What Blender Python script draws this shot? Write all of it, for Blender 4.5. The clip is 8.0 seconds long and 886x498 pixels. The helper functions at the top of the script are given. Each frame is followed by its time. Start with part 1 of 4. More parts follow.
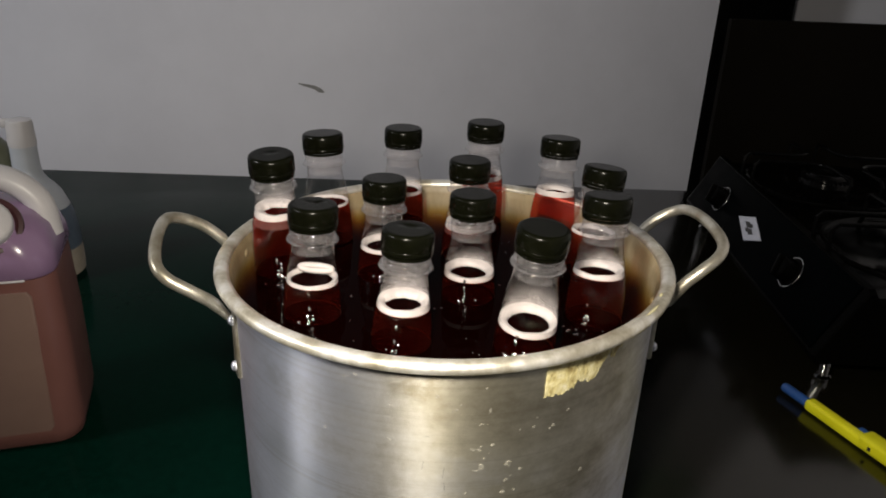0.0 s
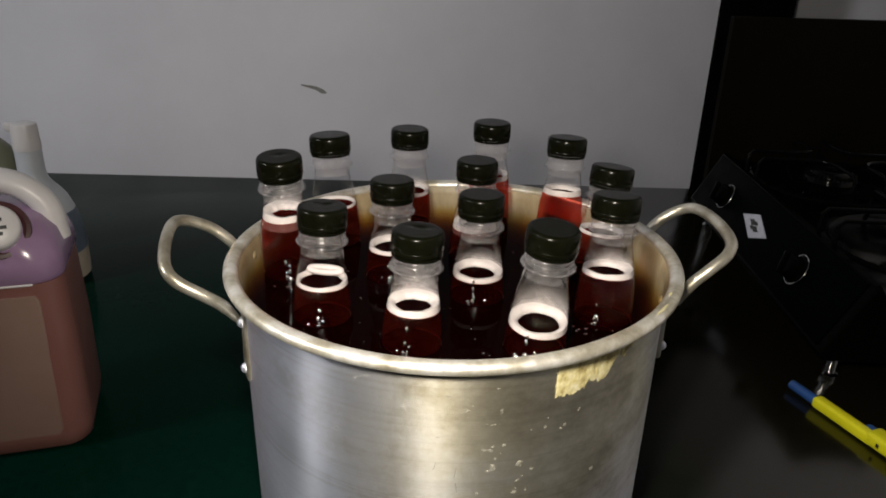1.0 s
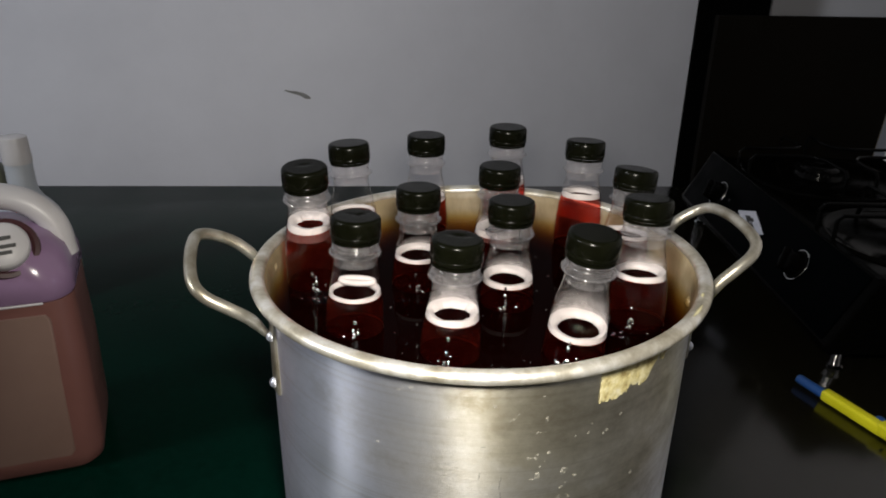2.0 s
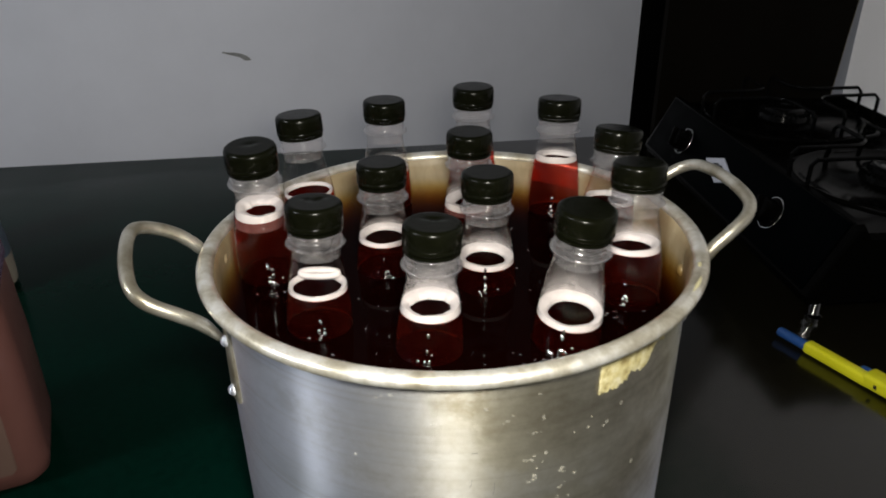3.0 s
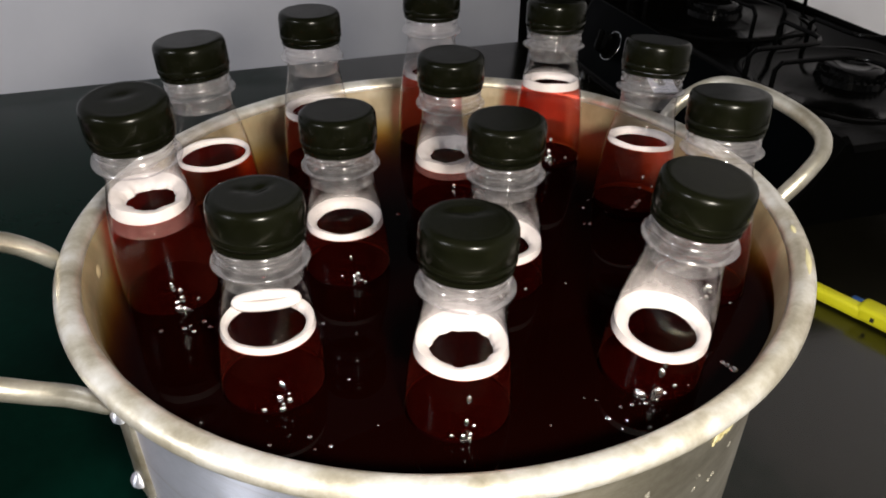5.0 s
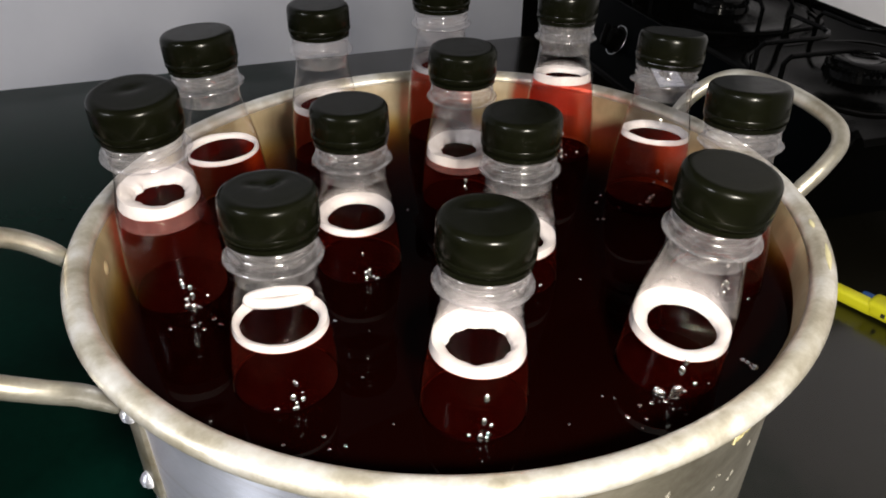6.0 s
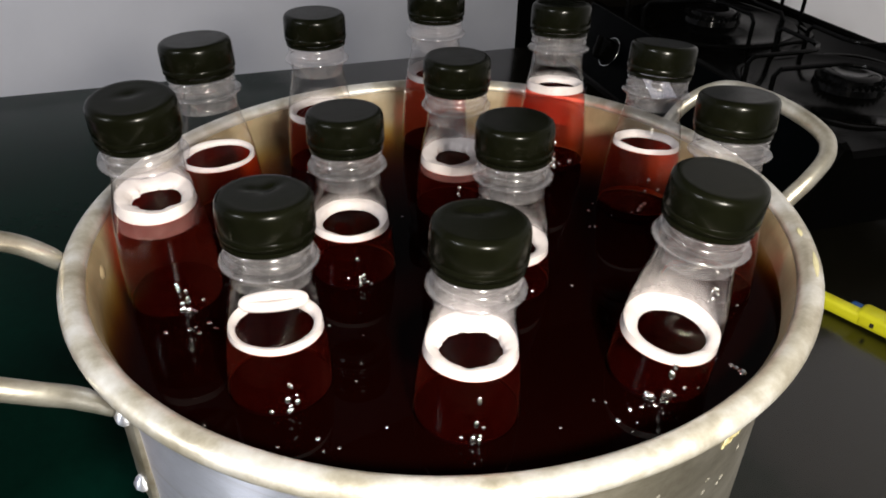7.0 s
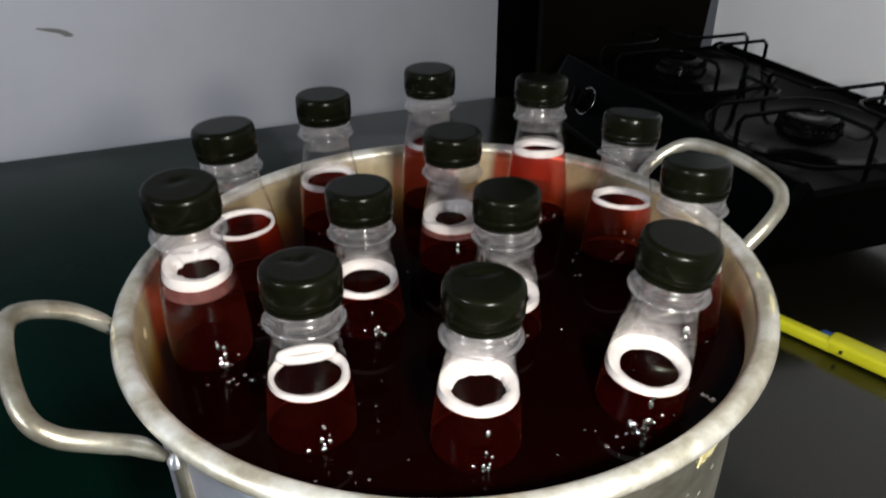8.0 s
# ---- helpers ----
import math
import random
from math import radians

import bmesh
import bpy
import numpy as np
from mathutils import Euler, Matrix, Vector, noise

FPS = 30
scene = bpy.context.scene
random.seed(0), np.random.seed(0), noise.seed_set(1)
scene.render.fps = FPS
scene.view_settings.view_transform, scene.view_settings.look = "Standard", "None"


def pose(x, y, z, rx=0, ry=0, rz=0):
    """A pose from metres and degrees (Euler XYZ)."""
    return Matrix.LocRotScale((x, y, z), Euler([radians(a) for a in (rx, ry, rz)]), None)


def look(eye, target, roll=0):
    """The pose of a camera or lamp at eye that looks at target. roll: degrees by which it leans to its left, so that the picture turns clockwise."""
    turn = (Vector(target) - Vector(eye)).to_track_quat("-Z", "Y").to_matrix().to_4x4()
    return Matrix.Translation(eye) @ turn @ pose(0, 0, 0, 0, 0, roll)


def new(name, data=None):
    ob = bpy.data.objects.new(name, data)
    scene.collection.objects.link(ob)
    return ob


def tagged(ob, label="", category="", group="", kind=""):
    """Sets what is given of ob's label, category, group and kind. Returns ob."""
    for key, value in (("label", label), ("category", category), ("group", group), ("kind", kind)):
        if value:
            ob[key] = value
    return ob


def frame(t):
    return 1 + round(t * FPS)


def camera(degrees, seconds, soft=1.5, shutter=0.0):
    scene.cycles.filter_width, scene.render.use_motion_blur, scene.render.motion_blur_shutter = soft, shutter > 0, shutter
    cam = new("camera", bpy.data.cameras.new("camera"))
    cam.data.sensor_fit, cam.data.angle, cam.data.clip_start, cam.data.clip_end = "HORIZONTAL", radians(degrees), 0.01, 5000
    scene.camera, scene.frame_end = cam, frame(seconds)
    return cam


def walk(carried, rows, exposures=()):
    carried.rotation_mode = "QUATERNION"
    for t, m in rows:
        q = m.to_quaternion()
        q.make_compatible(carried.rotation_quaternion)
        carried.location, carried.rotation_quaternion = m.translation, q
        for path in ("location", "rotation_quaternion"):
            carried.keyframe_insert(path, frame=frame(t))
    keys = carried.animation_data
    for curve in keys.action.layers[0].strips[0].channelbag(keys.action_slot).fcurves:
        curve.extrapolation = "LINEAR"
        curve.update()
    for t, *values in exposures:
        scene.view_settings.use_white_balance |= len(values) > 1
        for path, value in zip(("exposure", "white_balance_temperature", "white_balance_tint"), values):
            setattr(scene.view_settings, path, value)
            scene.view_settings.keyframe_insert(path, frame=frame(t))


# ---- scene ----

# Heights: floor 0, worktop 0.90, pot rim RIM. The pot's axis is x = y = 0.
TOP = 0.90
RIM = TOP + 0.275

# ---- camera ----
cam = camera(60.88, 8.0, soft=1.8, shutter=0.4)
ROWS = [
    (0.0, -0.0473, -0.6232, 0.2640, -3.08, -22.90, -2.34),
    (0.5, -0.0499, -0.6223, 0.2656, -3.25, -22.39, -1.58),
    (1.0, -0.0535, -0.6228, 0.2649, -3.18, -22.94, -1.87),
    (2.3, -0.1177, -0.6111, 0.2679, -8.78, -22.75, -0.56),
    (2.5, -0.1248, -0.6119, 0.2691, -10.95, -23.31, -0.26),
    (3.0, -0.1046, -0.5448, 0.2595, -10.29, -26.25, 0.35),
    (3.5, -0.1118, -0.4605, 0.2559, -15.73, -28.42, 0.19),
    (4.0, -0.1306, -0.3960, 0.2405, -18.89, -30.24, -0.52),
    (4.5, -0.1332, -0.3627, 0.2217, -20.34, -31.56, -0.61),
    (4.7, -0.1333, -0.3555, 0.2158, -20.79, -32.23, -0.67),
    (5.8, -0.1335, -0.3422, 0.2092, -21.63, -33.55, -0.59),
    (6.0, -0.1371, -0.3416, 0.2085, -21.21, -33.29, -0.52),
    (6.5, -0.1371, -0.3451, 0.2115, -22.08, -32.60, -0.79),
    (7.0, -0.1391, -0.3461, 0.2090, -21.49, -32.49, -1.04),
    (7.5, -0.1429, -0.3529, 0.2163, -21.35, -32.51, -0.03),
    (8.0, -0.1640, -0.3804, 0.2445, -23.46, -29.51, 0.18),
]
EXPOSURES = [(0.0, -0.18, 6700, 8), (1.2, -0.18, 6650, 8), (2.5, -0.18, 6200, 7), (3.5, -0.02, 6400, 5), (4.5, 0.29, 6450, 9), (7.5, 0.42, 6350, 8), (8.0, 0.21, 6050, 5)]
walk(cam, [(t, pose(x, y, RIM + z, 90 + pitch, roll, yaw)) for t, x, y, z, yaw, pitch, roll in ROWS], EXPOSURES)

# ---- light ----
world = bpy.data.worlds.new("world")
scene.world = world
world.use_nodes = True
world.node_tree.nodes["Background"].inputs[0].default_value = (0.5, 0.5, 0.55, 1)
world.node_tree.nodes["Background"].inputs[1].default_value = 0.002


def lamp(name, kind, m, watts, colour, size):
    data = bpy.data.lights.new(name, kind)
    data.energy, data.color = watts, colour
    if kind == "AREA":
        data.shape, data.size = "DISK", size
    else:
        data.shadow_soft_size = size
    if kind == "SPOT":
        data.spot_size, data.spot_blend = radians(140), 0.8
    ob = new(name, data)
    ob.matrix_world = m
    return ob


# the torch of the filming phone, and the lamp of the room to the left
lamp("phone_torch", "SPOT", look((-0.080, -0.49, RIM + 0.268), (0.33, 0.4, RIM - 0.06)), 24.0, (1.0, 0.92, 0.80), 0.034)
lamp("room_lamp", "AREA", look((-2.0, -0.55, 2.35), (0.1, 0.6, RIM)), 25.0, (0.985, 0.985, 1.0), 0.45)


# ---- materials ----
def material(name):
    m = bpy.data.materials.new(name)
    m.use_nodes = True
    t = m.node_tree
    return m, t, t.nodes["Principled BSDF"], t.nodes["Material Output"]


def node(t, kind, **values):
    n = t.nodes.new(kind)
    for key, v in values.items():
        if key in n.inputs:
            n.inputs[key].default_value = v
    return n


def noise_node(t, scale, detail=4.0, rough=0.6, stretch=(1, 1, 1)):
    c = t.nodes.new("ShaderNodeTexCoord")
    mp = t.nodes.new("ShaderNodeMapping")
    mp.inputs["Scale"].default_value = stretch
    n = node(t, "ShaderNodeTexNoise", Scale=scale, Detail=detail, Roughness=rough)
    t.links.new(c.outputs["Object"], mp.inputs["Vector"])
    t.links.new(mp.outputs["Vector"], n.inputs["Vector"])
    return n


def ramp(t, source, stops):
    r = t.nodes.new("ShaderNodeValToRGB")
    e = r.color_ramp.elements
    while len(e) < len(stops):
        e.new(0.5)
    for k, (at, c) in zip(e, stops):
        k.position, k.color = at, (*c, 1) if len(c) == 3 else c
    t.links.new(source, r.inputs["Fac"])
    return r


def bump(t, p, source, strength, distance):
    b = node(t, "ShaderNodeBump", Strength=strength, Distance=distance)
    t.links.new(source, b.inputs["Height"])
    t.links.new(b.outputs["Normal"], p.inputs["Normal"])
    return b


def surface(name, stops, scale, rough=(0.4, 0.5), metal=0.0, bumps=0.0, bump_scale=None, stretch=(1, 1, 1), specular=0.5, detail=5.0):
    """Colour from a noise through a ramp, roughness from a second noise, relief from a third."""
    m, t, p, _ = material(name)
    n = noise_node(t, scale, detail, 0.62, stretch)
    r = ramp(t, n.outputs["Fac"], stops)
    t.links.new(r.outputs["Color"], p.inputs["Base Color"])
    n2 = noise_node(t, scale * 2.7, 3.0, 0.5, stretch)
    r2 = ramp(t, n2.outputs["Fac"], [(0.3, (rough[0],) * 3), (0.7, (rough[1],) * 3)])
    t.links.new(r2.outputs["Color"], p.inputs["Roughness"])
    p.inputs["Metallic"].default_value = metal
    p.inputs["Specular IOR Level"].default_value = specular
    if bumps:
        n3 = noise_node(t, bump_scale or scale * 6, 5.0, 0.6, stretch)
        bump(t, p, n3.outputs["Fac"], bumps, 0.002)
    return m


def grey(v):
    return (v, v, v)


WALL = surface("painted_wall", [(0.25, (0.665, 0.668, 0.735)), (0.6, (0.748, 0.752, 0.826)), (0.8, (0.783, 0.788, 0.86))], 2.2, (0.55, 0.7), bumps=0.25, bump_scale=60, detail=8)
# unseen walls, kept grey to hold down bounced light
FAR_WALL = surface("unseen_wall_grey", [(0.3, grey(0.40)), (0.7, grey(0.46))], 2.0, (0.6, 0.8))
SIDE_WALL = surface("white_wall_paint", [(0.25, (0.80, 0.77, 0.78)), (0.6, (0.87, 0.84, 0.85)), (0.8, (0.90, 0.87, 0.88))], 2.5, (0.55, 0.7), bumps=0.25, bump_scale=60, detail=8)
# unseen ceiling, kept dark so that caps and liquid mirror less
CEILING = surface("unseen_ceiling_grey", [(0.3, grey(0.20)), (0.7, grey(0.25))], 2.0, (0.7, 0.8))
FLOOR = surface("floor_tile", [(0.3, (0.30, 0.28, 0.25)), (0.7, (0.40, 0.38, 0.35))], 5.0, (0.3, 0.5))
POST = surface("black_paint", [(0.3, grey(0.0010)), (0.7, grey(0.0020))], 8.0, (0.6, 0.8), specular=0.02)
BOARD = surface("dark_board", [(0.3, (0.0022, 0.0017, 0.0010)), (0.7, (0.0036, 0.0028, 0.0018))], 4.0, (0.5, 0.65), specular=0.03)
BOARD_EDGE = surface("board_edge", [(0.3, (0.20, 0.15, 0.09)), (0.7, (0.32, 0.26, 0.16))], 30.0, (0.5, 0.6))
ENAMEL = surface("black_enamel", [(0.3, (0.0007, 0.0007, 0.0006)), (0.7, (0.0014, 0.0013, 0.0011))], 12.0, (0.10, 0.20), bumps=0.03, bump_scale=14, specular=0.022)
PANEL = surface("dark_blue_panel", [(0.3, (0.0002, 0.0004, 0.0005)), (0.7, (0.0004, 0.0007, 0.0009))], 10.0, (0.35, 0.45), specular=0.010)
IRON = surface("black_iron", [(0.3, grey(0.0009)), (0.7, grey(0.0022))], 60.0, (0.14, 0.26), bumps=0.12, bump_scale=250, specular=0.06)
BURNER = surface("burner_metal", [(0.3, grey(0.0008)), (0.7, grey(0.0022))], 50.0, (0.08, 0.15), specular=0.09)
CHROME = surface("chrome", [(0.3, grey(0.55)), (0.7, grey(0.7))], 30.0, (0.08, 0.2), metal=1.0)
CAP = surface("black_cap_plastic", [(0.3, (0.0016, 0.0018, 0.0008)), (0.7, (0.0030, 0.0033, 0.0015))], 45.0, (0.18, 0.27), bumps=0.025, bump_scale=160, specular=0.09)
ALU_IN = surface("stained_aluminium", [(0.28, (0.115, 0.086, 0.045)), (0.45, (0.210, 0.162, 0.093)), (0.58, (0.285, 0.225, 0.135)), (0.72, (0.40, 0.33, 0.215))], 18.0, (0.40, 0.55), metal=0.0, bumps=0.15, bump_scale=90, stretch=(1, 1, 0.5))
ALU_RIM = surface("worn_rim_aluminium", [(0.30, (0.42, 0.375, 0.285)), (0.44, (0.61, 0.57, 0.475)), (0.56, (0.80, 0.775, 0.715)), (0.70, (0.96, 0.95, 0.92))], 42.0, (0.34, 0.48), metal=0.72, bumps=0.22, bump_scale=150)
ALU_HANDLE = surface("handle_aluminium", [(0.3, (0.25, 0.215, 0.145)), (0.44, (0.42, 0.385, 0.31)), (0.56, (0.57, 0.545, 0.475)), (0.70, (0.76, 0.74, 0.67))], 26.0, (0.30, 0.42), metal=0.8, bumps=0.15, bump_scale=140)
SMEAR = surface("dried_yellow_smear", [(0.3, (0.42, 0.38, 0.22)), (0.7, (0.52, 0.48, 0.30))], 120.0, (0.5, 0.7))
TAPE = surface("old_paper_tape", [(0.36, (0.27, 0.20, 0.07)), (0.46, (0.50, 0.43, 0.20)), (0.56, (0.60, 0.54, 0.30)), (0.68, (0.72, 0.67, 0.48))], 95.0, (0.55, 0.8), bumps=0.5, bump_scale=220)
FOAM = surface("white_foam", [(0.3, (0.50, 0.46, 0.455)), (0.7, (0.60, 0.56, 0.555))], 120.0, (0.5, 0.7), bumps=0.12, bump_scale=420)
WHITE_PLASTIC = surface("white_plastic", [(0.3, (0.42, 0.41, 0.42)), (0.7, (0.52, 0.50, 0.51))], 10.0, (0.35, 0.5))
MILKY = surface("milky_plastic", [(0.3, (0.34, 0.37, 0.42)), (0.7, (0.44, 0.46, 0.50))], 9.0, (0.3, 0.45))
BLUE_LABEL = surface("blue_label", [(0.3, (0.060, 0.082, 0.115)), (0.7, (0.085, 0.112, 0.150))], 20.0, (0.4, 0.5))
DARK_GREEN = surface("dark_green_print", [(0.3, (0.01, 0.05, 0.02)), (0.7, (0.015, 0.07, 0.03))], 25.0, (0.4, 0.5))
JUG_LOW = surface("brownish_liquid_jug", [(0.3, (0.132, 0.056, 0.048)), (0.7, (0.175, 0.078, 0.067))], 5.0, (0.28, 0.42), bumps=0.05, bump_scale=30)
# beiger than the body: the light on the jug's front is in this colour
JUG_FRONT_LIT = surface("jug_front_lit", [(0.3, (0.155, 0.095, 0.077)), (0.7, (0.20, 0.128, 0.104))], 6.0, (0.4, 0.5), bumps=0.05, bump_scale=30)
JUG_MID = surface("purple_plastic", [(0.3, (0.20, 0.125, 0.215)), (0.7, (0.27, 0.175, 0.29))], 7.0, (0.16, 0.26))
CREAM = surface("cream_label", [(0.3, (0.26, 0.225, 0.18)), (0.7, (0.34, 0.30, 0.245))], 30.0, (0.45, 0.6))
OLIVE = surface("olive_plastic", [(0.3, (0.12, 0.13, 0.085)), (0.7, (0.17, 0.18, 0.125))], 12.0, (0.35, 0.5))
DARK_RED = surface("dark_red_ring", [(0.3, (0.03, 0.008, 0.010)), (0.7, (0.05, 0.014, 0.016))], 20.0, (0.4, 0.5))
INK = surface("dark_print", [(0.3, grey(0.012)), (0.7, grey(0.03))], 40.0, (0.4, 0.5))
STICKER = surface("white_sticker", [(0.3, (0.36, 0.37, 0.43)), (0.7, (0.44, 0.45, 0.52))], 60.0, (0.4, 0.55))
YELLOW = surface("yellow_plastic", [(0.3, (0.62, 0.60, 0.012)), (0.7, (0.72, 0.70, 0.02))], 30.0, (0.3, 0.42))
BLUE = surface("blue_plastic", [(0.3, (0.012, 0.055, 0.20)), (0.7, (0.02, 0.075, 0.27))], 30.0, (0.3, 0.45))
RUST = surface("stain_grey", [(0.3, grey(0.20)), (0.7, grey(0.34))], 80.0, (0.6, 0.8))
CABINET = surface("cabinet_board", [(0.3, grey(0.10)), (0.7, grey(0.14))], 6.0, (0.5, 0.6))


def stone():
    """Polished dark green stone with fine flecks."""
    m, t, p, _ = material("polished_green_stone")
    n = noise_node(t, 90.0, 6.0, 0.7)
    r = ramp(t, n.outputs["Fac"], [(0.30, (0.0006, 0.0085, 0.0057)), (0.55, (0.0009, 0.0117, 0.0079)), (0.75, (0.0016, 0.0150, 0.0105))])
    big = noise_node(t, 3.0, 4.0, 0.6)
    r2 = ramp(t, big.outputs["Fac"], [(0.3, (0.75, 0.85, 0.8)), (0.7, (1.1, 1.15, 1.1))])
    mix = node(t, "ShaderNodeMix")
    mix.data_type, mix.blend_type = "RGBA", "MULTIPLY"
    mix.inputs[0].default_value = 1.0
    t.links.new(r.outputs["Color"], mix.inputs[6])
    t.links.new(r2.outputs["Color"], mix.inputs[7])
    smear = noise_node(t, 6.0, 5.0, 0.65)
    # towards the stove, reflected wall light is put in as warmer tone and gloss
    c = t.nodes.new("ShaderNodeTexCoord")
    along = t.nodes.new("ShaderNodeSeparateXYZ")
    t.links.new(c.outputs["Object"], along.inputs[0])
    fray = t.nodes.new("ShaderNodeMath")
    fray.operation = "MULTIPLY_ADD"
    fray.inputs[1].default_value = 0.30
    t.links.new(smear.outputs["Fac"], fray.inputs[0])
    t.links.new(along.outputs["X"], fray.inputs[2])
    stove_end = ramp(t, fray.outputs[0], [(0.20, grey(0.0)), (0.46, grey(1.0))])
    sheen_tone = node(t, "ShaderNodeMix")
    sheen_tone.data_type = "RGBA"
    sheen_tone.inputs[7].default_value = (0.0058, 0.0051, 0.0028, 1)
    t.links.new(stove_end.outputs["Color"], sheen_tone.inputs[0])
    t.links.new(mix.outputs[2], sheen_tone.inputs[6])
    t.links.new(sheen_tone.outputs[2], p.inputs["Base Color"])
    r3 = ramp(t, smear.outputs["Fac"], [(0.3, grey(0.10)), (0.7, grey(0.20))])
    t.links.new(r3.outputs["Color"], p.inputs["Roughness"])
    ior = t.nodes.new("ShaderNodeMath")
    ior.operation = "MULTIPLY_ADD"
    ior.inputs[1].default_value, ior.inputs[2].default_value = 0.45, 1.07
    t.links.new(stove_end.outputs["Color"], ior.inputs[0])
    t.links.new(ior.outputs[0], p.inputs["IOR"])
    return m


STONE = stone()


def brushed():
    """Spun aluminium: fine lines round the pot, a front field warm with tarnish and painted shade, cool reflected light
    painted on the rest, cloudy dull patches.
    """
    m, t, p, out = material("spun_aluminium")
    lines = noise_node(t, 26.0, 6.0, 0.75, (0.25, 0.25, 30))
    clouds = noise_node(t, 15.0, 7.0, 0.68, (0.8, 0.8, 1.1))
    streaks = noise_node(t, 14.0, 5.0, 0.7, (0.12, 0.12, 16))
    # the left's reflected light and the right's shade are put into these two colours
    cool_lit = ramp(t, clouds.outputs["Fac"], [(0.30, (0.63, 0.65, 0.73)), (0.5, (0.78, 0.80, 0.90)), (0.70, (0.88, 0.90, 0.98))])
    warm_shaded = ramp(t, clouds.outputs["Fac"], [(0.32, (0.27, 0.245, 0.185)), (0.45, (0.44, 0.41, 0.33)), (0.56, (0.60, 0.57, 0.47)), (0.70, (0.80, 0.77, 0.68))])
    # tarnish and painted shade: distance from a front place, edge frayed by noise
    c = t.nodes.new("ShaderNodeTexCoord")
    d = t.nodes.new("ShaderNodeVectorMath")
    d.operation = "DISTANCE"
    d.inputs[1].default_value = (0.060, -0.170, -0.06)
    t.links.new(c.outputs["Object"], d.inputs[0])
    fray = t.nodes.new("ShaderNodeMath")
    fray.operation = "MULTIPLY_ADD"
    fray.inputs[1].default_value = 0.16
    t.links.new(clouds.outputs["Fac"], fray.inputs[0])
    t.links.new(d.outputs["Value"], fray.inputs[2])
    field = ramp(t, fray.outputs[0], [(0.150, grey(1.0)), (0.26, grey(0.0))])
    colour = node(t, "ShaderNodeMix")
    colour.data_type = "RGBA"
    t.links.new(field.outputs["Color"], colour.inputs[0])
    t.links.new(cool_lit.outputs["Color"], colour.inputs[6])
    t.links.new(warm_shaded.outputs["Color"], colour.inputs[7])
    worn = ramp(t, streaks.outputs["Fac"], [(0.36, (0.72, 0.70, 0.66)), (0.50, (1, 1, 1))])
    both_c = node(t, "ShaderNodeMix")
    both_c.data_type, both_c.blend_type = "RGBA", "MULTIPLY"
    both_c.inputs[0].default_value = 0.45
    t.links.new(colour.outputs[2], both_c.inputs[6])
    t.links.new(worn.outputs["Color"], both_c.inputs[7])
    dents = noise_node(t, 24.0, 5.0, 0.7, (1, 1, 0.8))
    both = node(t, "ShaderNodeMix")
    both.inputs[0].default_value = 0.12
    t.links.new(lines.outputs["Fac"], both.inputs[2])
    t.links.new(dents.outputs["Fac"], both.inputs[3])
    tan = t.nodes.new("ShaderNodeTangent")
    tan.direction_type, tan.axis = "RADIAL", "Z"
    dull = t.nodes.new("ShaderNodeBsdfPrincipled")
    for q, (lo, hi) in ((p, (0.36, 0.29)), (dull, (0.68, 0.54))):
        r2 = ramp(t, clouds.outputs["Fac"], [(0.35, grey(lo)), (0.65, grey(hi))])
        t.links.new(r2.outputs["Color"], q.inputs["Roughness"])
        t.links.new(both_c.outputs[2], q.inputs["Base Color"])
        q.inputs["Metallic"].default_value = 1.0
        q.inputs["Anisotropic"].default_value = 1.0 if q is p else 0.6
        q.inputs["Anisotropic Rotation"].default_value = 0.25
        t.links.new(tan.outputs[0], q.inputs["Tangent"])
        bump(t, q, both.outputs[0], 0.24, 0.0010)
    mix = t.nodes.new("ShaderNodeMixShader")
    mix.inputs[0].default_value = 0.43
    t.links.new(p.outputs[0], mix.inputs[1])
    t.links.new(dull.outputs[0], mix.inputs[2])
    t.links.new(mix.outputs[0], out.inputs["Surface"])
    return m


ALU = brushed()


